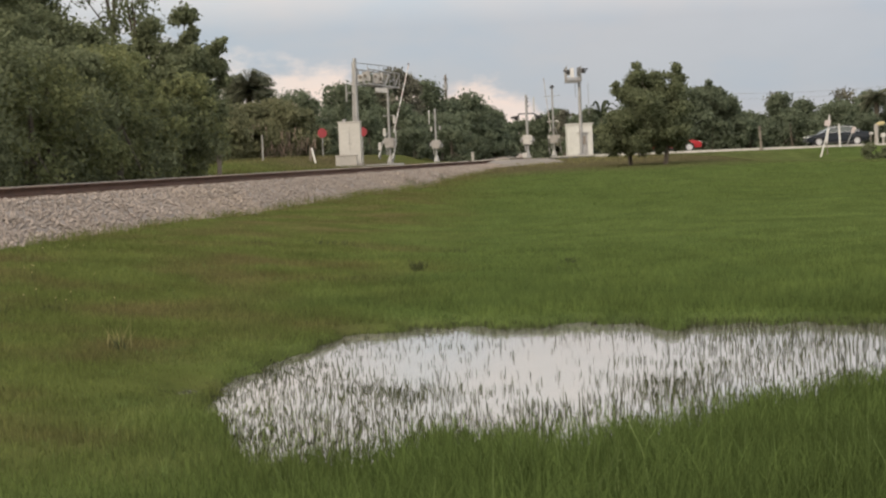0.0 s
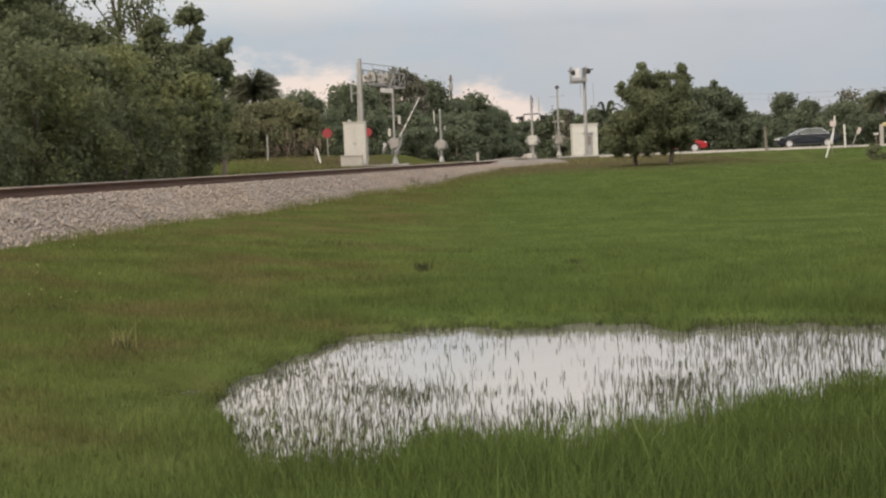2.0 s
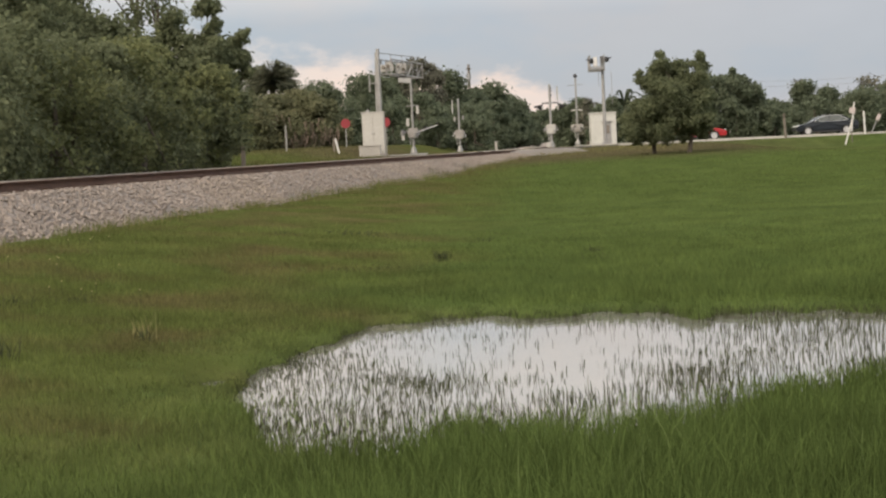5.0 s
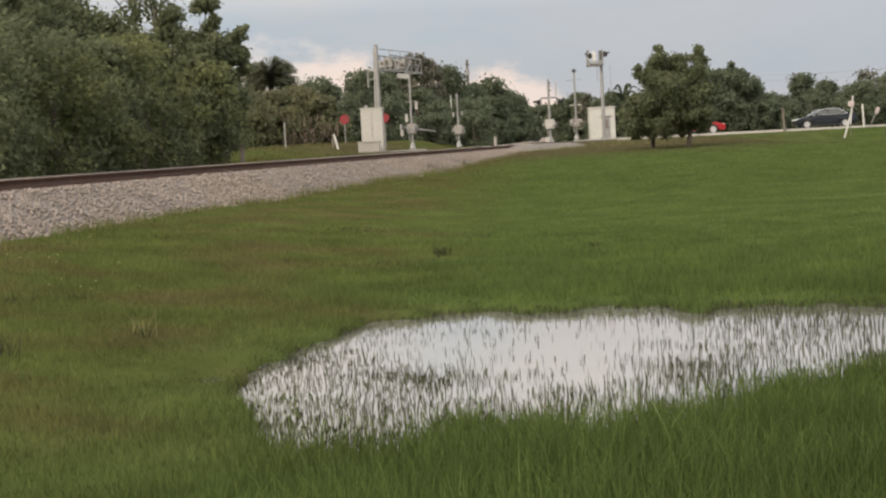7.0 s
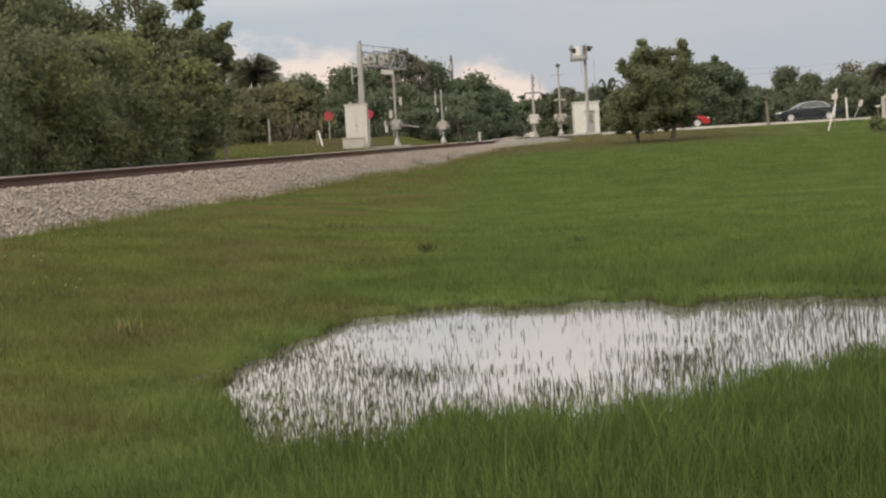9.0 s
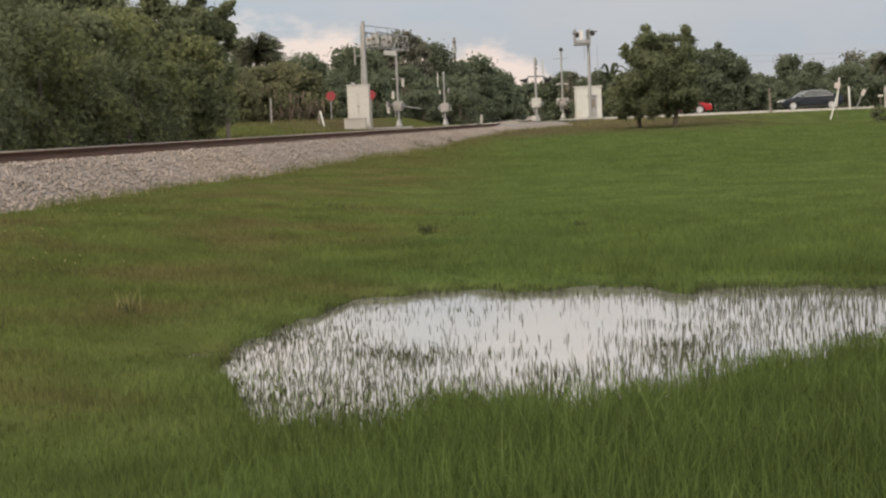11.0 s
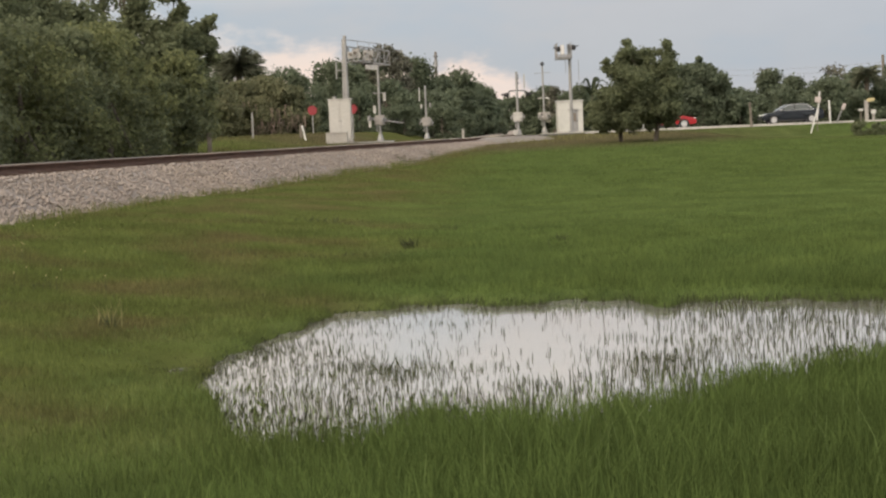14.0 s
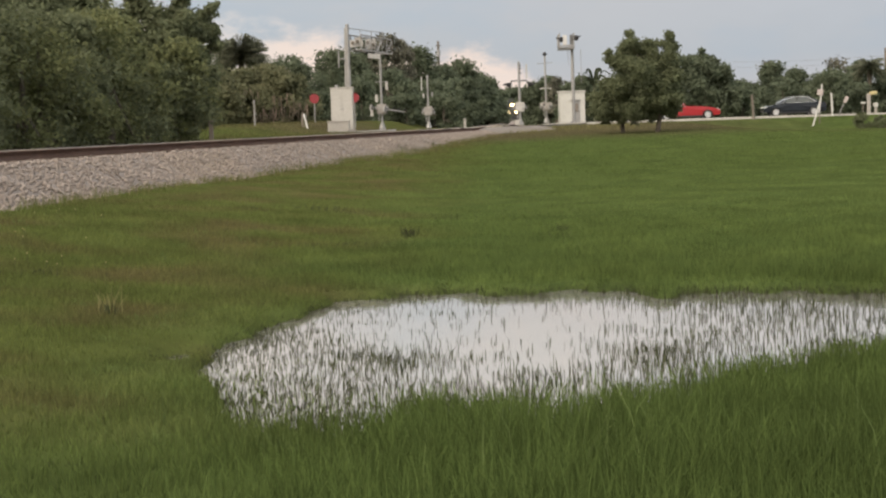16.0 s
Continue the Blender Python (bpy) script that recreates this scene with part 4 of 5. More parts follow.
utility_pole(1.04, 200, 11.15)
utility_pole(-2.0, 185, 10.0, False)
utility_pole(24.6, 168, 7.6, False, "slim utility pole among the roadside trees")


wires = thing("overhead_wires", 0, 168, 0, "thin overhead wires strung between the distant poles", "wire")
for z in (6.9, 6.4):
    bm = B()
    for k in range(12):
        xa, xb = 24.6 + 3.07 * k, 24.6 + 3.07 * (k + 1)
        rod(bm, (xa, 0, z - 0.25 * math.sin(math.pi * (k % 6) / 6)), (xb, 0, z - 0.25 * math.sin(math.pi * ((k % 6) + 1) / 6)), 0.011, sides=5)
    part("wire", bm, GALV, wires)
utility_pole(43.0, 168, 7.6, False, "slim utility pole among the roadside trees")


# ---- cars ----
def car(name, x, y, z, paint, label, length=4.5, cab=(1.0, 0.0)):
    """A saloon heading along its -x, its origin on the road under its middle. cab: how the cabin is stretched and set back."""
    ob = thing(name, x, y, z, label, "car", "cars waiting at the crossing")
    k = length / 4.5
    back = lambda v: cab[0] * v + cab[1]

    def loft(profile, inset):
        """profile: (x, z) round the side; inset: half-width by height."""
        bm = B()
        rings = [[bm.verts.new((px_ * k, s * inset(pz_), pz_)) for px_, pz_ in profile] for s in (-1, 1)]
        n = len(profile)
        bm.faces.new(rings[0]), bm.faces.new(list(reversed(rings[1])))
        for a in range(n):
            bm.faces.new((rings[0][a], rings[1][a], rings[1][(a + 1) % n], rings[0][(a + 1) % n]))
        bmesh.ops.recalc_face_normals(bm, faces=bm.faces)
        bmesh.ops.bevel(bm, geom=list(bm.edges), offset=0.03, segments=2, affect="EDGES", clamp_overlap=True)
        return bm

    def arch(cx):
        return [(cx + 0.36 * math.cos(a), 0.30 + 0.36 * math.sin(a)) for a in np.linspace(0, math.pi, 9)]

    hull = [(-2.22, 0.30), (-2.25, 0.50), (-2.18, 0.66), (-1.85, 0.78), (-1.15, 0.90), (0.0, 0.95), (1.3, 0.98), (2.0, 0.99), (2.2, 0.94), (2.25, 0.62), (2.2, 0.32),
            (1.74, 0.26)] + arch(1.34) + [(0.95, 0.22), (-0.98, 0.22)] + arch(-1.40) + [(-1.80, 0.26)]
    part("body", loft(hull, lambda h: 0.88 - 0.06 * abs(h - 0.6)), paint, ob)
    cabin = [(back(a), b) for a, b in [(-1.18, 0.90), (-0.42, 1.33), (-0.05, 1.43), (0.55, 1.45), (1.05, 1.40), (1.78, 0.99), (1.2, 0.93), (0, 0.92)]]
    part("roof", loft(cabin, lambda h: 0.80 - 0.34 * max(0, h - 0.9)), paint, ob)
    for s in (-1, 1):
        for quad in ([(-0.92, 0.965), (-0.40, 1.28), (0.10, 1.37), (0.12, 0.975)], [(0.20, 0.975), (0.18, 1.375), (0.62, 1.38), (1.0, 1.32), (1.45, 1.02)]):
            bm = B()
            vs = [bm.verts.new((back(a) * k, s * (0.815 - 0.34 * max(0, b - 0.9)), b)) for a, b in quad]
            bm.faces.new(vs)
            ext = bmesh.ops.extrude_face_region(bm, geom=list(bm.faces))
            for v in ext["geom"]:
                if isinstance(v, bmesh.types.BMVert):
                    v.co.y -= s * 0.02
            bmesh.ops.recalc_face_normals(bm, faces=bm.faces)
            part("window", bm, GLASS, ob, "dark tinted side window")
        part("window_trim", rod(B(), (back(-0.95) * k, s * 0.83, 0.955), (back(1.5) * k, s * 0.83, 0.985), 0.012, sides=6), CHROME, ob)
        arc = [(-0.95, 0.965), (-0.42, 1.30), (0.10, 1.395), (0.62, 1.40), (1.02, 1.335), (1.5, 1.02)]
        bm = B()
        for (xa, za), (xb, zb) in zip(arc, arc[1:]):
            rod(bm, (back(xa) * k, s * (0.825 - 0.34 * max(0, za - 0.9)), za), (back(xb) * k, s * (0.825 - 0.34 * max(0, zb - 0.9)), zb), 0.016, sides=6)
        part("roof_trim", bm, CHROME, ob, "bright trim over the side windows")
        part("pillar", box(B(), (0.05, 0.03, 0.40), (back(0.15) * k, s * 0.745, 1.17), bevel=0.008, turn=pose(0, 0, 0, s * 18, 0, 0)), BLACK, ob)
        part("sill", box(B(), (2.1 * k, 0.05, 0.10), (-0.02, s * 0.86, 0.25), bevel=0.015), BLACK, ob)
        part("headlight", box(B(), (0.32, 0.30, 0.13), (-2.06 * k, s * 0.66, 0.66), bevel=0.04), LAMPGLASS, ob, "clear headlight")
        part("tail_light", box(B(), (0.16, 0.34, 0.17), (2.16 * k, s * 0.66, 0.83), bevel=0.04), TAIL, ob, "red tail light")
        part("mirror", box(B(), (0.12, 0.2, 0.13), (back(-0.72) * k, s * 0.93, 1.0), bevel=0.03), paint, ob)
        for e, cx in (("front", -1.40), ("rear", 1.34)):
            wheel = part("wheel", rod(B(), (0, -0.10, 0), (0, 0.10, 0), 0.315, sides=24), TYRE, ob)
            wheel.location = (cx * k, s * 0.77, 0.315)
            bm = rod(B(), (0, -0.115, 0), (0, 0.115, 0), 0.225, sides=20)
            rim = part("rim", bm, RIM, wheel, "silver wheel rim")
            for a in range(5):
                t = pose(0, 0, 0, 0, 72 * a, 0)
                box(bm2 := B(), (0.05, 0.235, 0.16), (0, 0, 0), turn=t @ Matrix.Translation((0, 0, 0.12)))
                part("spoke", bm2, CHROME, wheel)
    for quad, nm in (([(-1.10, 0.955), (-0.45, 1.315)], "windscreen"), ([(1.12, 1.355), (1.70, 1.035)], "rear_window")):
        (xa, za), (xb, zb) = quad
        xa, xb = back(xa), back(xb)
        bm = B()
        o_ = 0.022
        wa, wb = 0.74 - 0.34 * (za - 0.9), 0.74 - 0.34 * (zb - 0.9)
        sgn = -1 if nm == "windscreen" else 1
        vs = [bm.verts.new(p) for p in ((xa * k + sgn * o_, -wa, za + o_), (xa * k + sgn * o_, wa, za + o_), (xb * k + sgn * o_, wb, zb + o_), (xb * k + sgn * o_, -wb, zb + o_))]
        bm.faces.new(vs)
        bmesh.ops.solidify(bm, geom=list(bm.faces), thickness=0.02)
        part(nm, bm, GLASS, ob)
    part("bumper", box(B(), (0.10, 1.5, 0.16), (-2.24 * k, 0, 0.42), bevel=0.04), BLACK, ob)
    part("plate", box(B(), (0.02, 0.30, 0.15), (2.26 * k, 0, 0.6)), WHITE, ob)
    return ob


blue_car = car("sedan_car", 26.15, 128.6, 1.50, CARBLUE, "dark blue-black sedan stopped in the queue for the crossing")
red_car = car("coupe_car", 15.95, 124.6, 1.50, CARRED, "low red coupe creeping out behind the small oak", 4.7, cab=(0.74, 0.80))


# ---- locomotive far down the line ----
loco = thing("locomotive", 24, 420, 2.4, "dark locomotive with three lit headlamps far away", "locomotive")
bm = box(B(), (2.95, 12.0, 0.5), (0, 6.2, 1.25), bevel=0.05)
part("frame", bm, LOCO, loco)
bm = box(B(), (2.0, 2.6, 1.9), (0, 1.6, 2.35), bevel=0.15)
part("nose", bm, LOCO, loco)
bm = box(B(), (3.0, 2.4, 2.9), (0, 4.1, 2.9), bevel=0.15)
part("cab", bm, LOCO, loco)
bm = box(B(), (2.2, 7.0, 2.5), (0, 8.8, 2.75), bevel=0.12)
part("hood", bm, LOCO, loco)
for s in (-1, 1):
    part("cab_window", box(B(), (0.8, 0.05, 0.6), (s * 0.85, 2.88, 3.6), bevel=0.02), GLASS, loco)
    part("ditch_light", rod(B(), (s * 0.82, 0.12, 1.72), (s * 0.82, 0.02, 1.72), 0.27, sides=16), HEADLIGHT, loco, "lit ditch light")
    for yv in (2.2, 3.9, 8.5, 10.2):
        part("wheel", rod(B(), (s * 0.68, yv, 0.5), (s * 0.82, yv, 0.5), 0.5, sides=20), BLACK, loco)
part("headlight", rod(B(), (0, 0.3, 3.15), (0, 0.18, 3.15), 0.30, sides=16), HEADLIGHT, loco, "lit headlight")
part("coupler", box(B(), (0.3, 0.6, 0.3), (0, 0.0, 0.9), bevel=0.05), BLACK, loco)
part("plow", box(B(), (2.6, 0.2, 0.6), (0, 0.2, 0.5), bevel=0.05), BLACK, loco)


# ---- trees ----
def leaf_verts(centres, size, r, out_=None, aspect=0.55):
    """A pointed four-cornered leaf at every centre, turned loosely outward from its clump and up."""
    n = len(centres)
    face = r.normal(size=(n, 3)) * 0.75
    if out_ is not None:
        face = face + out_ + np.array([0, 0, 0.35])
    face /= np.linalg.norm(face, axis=1)[:, None]
    u = r.normal(size=(n, 3))
    u -= face * (u * face).sum(1)[:, None]
    u /= np.linalg.norm(u, axis=1)[:, None]
    v = np.cross(face, u)
    s = (size * r.uniform(0.6, 1.4, n))[:, None]
    bow = face * s * 0.18
    q = np.stack([centres - u * s, centres - v * s * aspect + bow, centres + u * s, centres + v * s * aspect + bow], 1).reshape(-1, 3)
    return q, np.arange(4 * n).reshape(-1, 4)


def crown_points(r, n, clumps, radii):
    """Leaf centres gathered on the skins of clumps, and the way outward there."""
    wgt = radii ** 2
    pick = r.choice(len(clumps), n, p=wgt / wgt.sum())
    d = r.normal(size=(n, 3))
    d /= np.linalg.norm(d, axis=1)[:, None]
    rad = radii[pick] * (1 - 0.55 * r.random(n) ** 2.0) * (1 + 0.22 * r.normal(size=n))
    return clumps[pick] + d * rad[:, None] * np.array([1, 1, 0.8]), d


def tree(name, x, y, h, wide, seed, leaves, material, label, low=0.25, clump=0.16, n=3500, leaf=0.16, kind_="tree", limbs=7, group="", top=None, fill=34, trunk=True, z0=None, peak=0.45, shift=0.0, stout=1.0, rough=(0.55, 1.25), lobes=None):
    """lobes: the crown's main boughs as (east, height, radius), each broken into clumps; without them the crown is drawn by its width."""
    r = np.random.default_rng(seed)
    base = gz(x, y) - 0.08 if z0 is None else z0
    ob = thing(name, x, y, base, label, kind_, group)
    k = fill
    ang, zz = r.random(k) * 6.283, (np.arange(k) + r.random(k)) / k
    zc = h * (low + (1 - low) * zz)
    belly = np.sqrt(np.clip(1 - np.clip((zz - peak) / (1.02 - peak), 0, 1) ** 2, 0.02, 1)) * np.clip(0.72 + 0.5 * zz / max(peak, 0.01), 0.72, 1)
    rad = wide / 2 * belly * (0.25 + 0.75 * r.random(k) ** 0.5)
    radii = h * clump * r.uniform(*rough, k)
    c = np.stack([np.cos(ang) * np.maximum(rad - radii * 0.6, 0), np.sin(ang) * np.maximum(rad - radii * 0.6, 0), np.minimum(zc, h - radii * 0.75)], 1)
    c[:, 0] += shift
    if lobes:
        c, radii = [], []
        for lx, lz, lr in lobes:
            for q in range(9):
                w3 = r.normal(size=3)
                w3 *= lr * 0.62 * r.random() ** 0.4 / np.linalg.norm(w3)
                c.append((lx + w3[0], r.normal() * 0.22 * wide * (0.3 + 0.7 * (lr > 0.5)) + w3[1], lz + w3[2]))
                radii.append(lr * r.uniform(0.38, 0.72))
        c, radii, k = np.array(c), np.array(radii), len(c)
    pts, outward = crown_points(r, n, c, radii)
    pts[:, 2] = np.abs(pts[:, 2] - 0.08) + 0.08
    v, f = leaf_verts(pts, leaf, r, outward)
    if trunk:
        bm = B()
        tr = (0.028 * h + 0.03) * stout
        bend = Vector((r.normal() * 0.03 * h, r.normal() * 0.03 * h, h * max(low, 0.2)))
        rod(bm, (0, 0, -0.1), bend, tr * 1.25, tr * 0.8, 9)
        rod(bm, bend, (bend.x * 1.5, bend.y * 1.5, h * 0.72), tr * 0.8, tr * 0.25, 8)
        for q in range(limbs):
            end = Vector(c[(q * 9 + 4) % k if lobes else q % k])
            start = bend.lerp(Vector((bend.x * 1.5, bend.y * 1.5, h * 0.72)), r.random() * 0.6)
            rod(bm, start, end, tr * 0.42, tr * 0.1, 6)
        part("trunk", bm, BARK, ob, "grey-brown trunk and limbs")
    raw("crown", v, f, material, ob)
    return ob


# the small dense oak before the road
OAK_BOUGHS = [(-1.4, 4.55, 0.62), (-1.35, 5.15, 0.30), (0.72, 4.5, 0.55), (0.72, 5.05, 0.30), (-0.3, 4.35, 0.75), (-2.3, 3.85, 0.42), (-2.42, 4.2, 0.26), (-1.45, 3.6, 0.85),
              (-0.6, 3.4, 1.1), (0.5, 3.6, 0.85), (0.85, 2.75, 0.75), (-2.15, 2.45, 0.8), (-1.2, 2.4, 1.1), (0.0, 2.3, 1.1), (0.65, 1.85, 0.65), (-2.7, 1.75, 0.8),
              (-2.0, 1.4, 0.75), (-1.0, 1.45, 0.75), (-0.3, 1.5, 0.55), (-3.05, 1.35, 0.5), (1.0, 2.1, 0.5),
              (-2.7, 1.0, 0.5), (-1.9, 0.95, 0.5), (-1.0, 1.0, 0.5), (-0.2, 1.05, 0.42), (0.45, 1.25, 0.45), (0.75, 1.05, 0.38), (1.0, 1.35, 0.38)]
tree("oak_tree", 11.64, 92, 5.3, 4.4, 5, 0, OAK, "dense dark green oak with a ragged double top", low=0.25, n=46000, leaf=0.085, limbs=20, lobes=OAK_BOUGHS, stout=0.62)
tree("oak_tree", 10.0, 93, 2.5, 2.0, 7, 0, OAK, "young oak grown up under the larger one", low=0.42, clump=0.2, n=5000, leaf=0.085, fill=22, limbs=6, stout=1.0, rough=(0.3, 1.2))

# the tall wood beyond the railway: (x, y, height, width, low edge)
WOOD_ROW = [(-14.2, 50, 5.4, 5.0), (-11.0, 51, 4.0, 4.0), (-14.4, 58, 6.8, 4.6), (-11.8, 60, 4.6, 4.2), (-8.95, 62, 3.9, 3.6), (-17.5, 57, 7.4, 6.0), (-10.2, 57, 4.2, 3.6), (-14.6, 61, 6.6, 4.4), (-12.4, 62, 5.5, 3.8)]
for k, (x, y, h, wd) in enumerate(WOOD_ROW):
    tree("broadleaf_tree", x, y, h, wd, 20 + k, 0, OAK if k % 3 else OAKLIGHT, "dense broadleaf tree in the wood beyond the railway", low=0.10, clump=0.10, n=10500, leaf=0.095, fill=46, limbs=16, group="trees of the wood")
OPEN_ROW = [(-16.2, 66, 9.5, 4.6, 24), (-14.4, 67, 9.2, 3.4, 12), (-12.9, 69, 9.8, 3.4, 8), (-11.3, 67, 8.8, 2.6, 6), (-18.6, 70, 11.0, 5.0, 26)]
for k, (x, y, h, wd, fl) in enumerate(OPEN_ROW):
    tree("tall_tree", x, y, h, wd, 40 + k, 0, OAK, "tall open-crowned tree with sky showing between its boughs", low=0.42, clump=0.085, n=300 * fl, leaf=0.10, fill=fl, limbs=fl, group="trees of the wood", peak=0.6, stout=0.45)
EDGE_BOUGHS = [(-1.1, 5.6, 0.45), (-1.45, 5.2, 0.28), (0.3, 5.8, 0.5), (0.55, 5.3, 0.24), (1.5, 4.85, 0.30), (1.15, 4.5, 0.28), (1.6, 3.55, 0.34), (1.4, 3.95, 0.38), (0.9, 4.0, 0.65),
               (0.2, 4.0, 0.7), (-0.6, 3.9, 0.7), (-1.3, 4.0, 0.6), (0.9, 3.1, 0.6), (0.3, 3.0, 0.9), (-0.8, 3.0, 1.0), (0.6, 2.2, 0.8), (0.7, 1.4, 0.8),
               (-1.0, 4.9, 0.5), (0.3, 4.9, 0.42), (1.15, 4.2, 0.5), (-0.3, 4.5, 0.6), (0.7, 4.5, 0.55), (-1.7, 4.6, 0.6), (-1.6, 3.5, 0.8), (-0.2, 3.9, 0.9)]
tree("tall_tree", -9.2, 64, 6.4, 3.0, 49, 0, OAK, "tree at the wood's end with ragged boughs against the sky", low=0.3, n=24000, leaf=0.095, limbs=16, lobes=EDGE_BOUGHS, group="trees of the wood", stout=0.6)
# the bushes and vines at its foot
for k in range(22):
    r = random.Random(100 + k)
    y = 39 + 1.05 * k
    x = min(float(rail_x(y)) - 4.2, -0.120 * y - 1.2) - r.uniform(0, 1.1)
    tree("bush", x, y, r.uniform(2.4, 4.6), r.uniform(2.6, 3.6), 50 + k, 0, OAKLIGHT if k % 2 else OAK, "rank green bush with vines at the wood's edge", low=0.0, clump=0.18, n=3800, leaf=0.075, kind_="bush", limbs=3, group="bushes at the wood's edge", fill=20)

# brownish thicket with the cabbage palm
for k, (x, y, h, wd) in enumerate([(-12.6, 122, 3.9, 4.4), (-10.6, 120, 3.9, 4.2), (-8.9, 121, 3.3, 3.4), (-14.6, 124, 3.9, 4.6), (-11.4, 123, 4.2, 3.4), (-16.5, 120, 5.2, 4.6), (-13.8, 116, 3.6, 3.6)]):
    tree("bush", x, y, h, wd, 80 + k, 0, FARBROWN, "tall brownish-green thicket by the crossing", low=0.0, clump=0.18, n=6800, leaf=0.12, kind_="bush", limbs=3, group="brownish thicket", fill=32)


def palm(x, y, h, crown, seed, label, fronds=46, leafy=13, droop=0.8, stout=1.0, wide=0.15):
    """A cabbage palm: a trunk and a head of feathered, drooping fronds."""
    r = np.random.default_rng(seed)
    ob = thing("palm_tree", x, y, gz(x, y) - 0.05, label, "palm tree", "palms")
    part("trunk", rod(rod(B(), (0, 0, 0), (0, 0, h * 0.55), 0.2 * stout, 0.17 * stout, 10), (0, 0, h * 0.55), (0, 0, h - 0.3), 0.17 * stout, 0.24 * stout, 10), BARK, ob)
    verts, faces = [], []
    for k in range(fronds):
        a, el = r.random() * 6.283, math.asin(r.uniform(-0.7, 1.0))
        length = crown * r.uniform(0.75, 1.1)
        dirh = np.array([math.cos(a), math.sin(a), 0])
        side = np.array([-math.sin(a), math.cos(a), 0])
        for j in range(leafy):
            s = (j + 1) / leafy * length
            p = np.array([0, 0, h]) + dirh * s * math.cos(el) + np.array([0, 0, s * math.sin(el) - droop * 0.45 * s * s / length])
            for sg in (-1, 1):
                ln = crown * 0.36 * (1.1 - 0.5 * j / leafy)
                tip = p + side * sg * ln * 0.7 + dirh * ln * 0.55 + np.array([0, 0, -0.35 * ln])
                wdt = dirh * wide
                b = len(verts)
                verts += [p - wdt, p + wdt, tip]
                faces.append((b, b + 1, b + 2))
    raw("crown", np.array(verts), faces, PALM, ob, "drooping grey-green fronds")
    return ob


palm(-13.7, 130, 5.2, 1.95, 1, "cabbage palm with a round drooping head over the thicket", fronds=300, leafy=16, droop=0.5, wide=0.07)
palm(36.5, 148, 4.0, 1.5, 3, "small palm beyond the road", fronds=90, leafy=14, wide=0.06)


def banana(x, y, h, seed, label):
    """A banana plant: a stout green stem and broad leaves that rise and arch over."""
    r = np.random.default_rng(seed)
    ob = thing("banana_plant", x, y, gz(x, y) - 0.05, label, "banana plant")
    part("stem", rod(B(), (0, 0, 0), (0, 0, h), 0.16, 0.09, 10), PALM, ob)
    for a, rise, reach in ((10, 1.25, 1.3), (172, 1.15, 1.0), (35, 1.5, 0.8), (150, 1.45, 0.7), (-40, 0.9, 1.1), (215, 0.8, 1.0)):
        a = radians(a)
        along, side = Vector((math.cos(a), math.sin(a), 0)), Vector((-math.sin(a), math.cos(a), 0))
        bm, rows = B(), []
        for q in range(9):
            u = q / 8
            p = Vector((0, 0, h - 0.2)) + along * reach * u + Vector((0, 0, rise * math.sin(2.35 * u)))
            wd = 0.05 + 0.24 * math.sin(math.pi * min(1, u * 0.95 + 0.05)) ** 0.7
            rows.append([bm.verts.new(p - side * wd - Vector((0, 0, 0.10 * wd + 0.01 * r.random()))), bm.verts.new(p + Vector((0, 0, 0.04))), bm.verts.new(p + side * wd - Vector((0, 0, 0.10 * wd)))])
        for lo, hi in zip(rows, rows[1:]):
            for q in (0, 1):
                bm.faces.new((lo[q], lo[q + 1], hi[q + 1], hi[q]))
        bmesh.ops.solidify(bm, geom=list(bm.faces), thickness=0.012)
        part("leaf", bm, FAR, ob)
    return ob


banana(12.95, 141, 3.1, 4, "banana plant with broad arching leaves beside the hut")


def dead_fronds(x, y, z0, n, seed, label):
    """Dry palm fronds hanging in a sheaf."""
    r = np.random.default_rng(seed)
    ob = thing("dry_fronds", x, y, gz(x, y) - 0.05, label, "dry fronds", "dry fronds of the thicket", "stuff")
    bm = B()
    for k in range(n):
        a, b = r.normal(0, 0.45), r.normal(0, 0.3)
        ln = r.uniform(0.5, 1.1)
        rod(bm, (a, b, z0 + r.normal(0, 0.15)), (a + r.normal(0, 0.22), b - 0.15, max(z0 - ln, 0.02)), 0.03, 0.01, 5)
    part("fronds", bm, DEADFROND, ob)


for k, (x, y, z0) in enumerate([(-12.9, 117.2, 2.4), (-12.2, 117.4, 2.1), (-9.4, 117.6, 1.0), (-10.3, 117.4, 0.9), (-8.6, 118.2, 1.3), (-11.2, 117.2, 0.9), (-9.9, 117.5, 1.9)]):
    dead_fronds(x, y, z0, 9, 30 + k, "hanging dry pinkish palm fronds in the thicket")

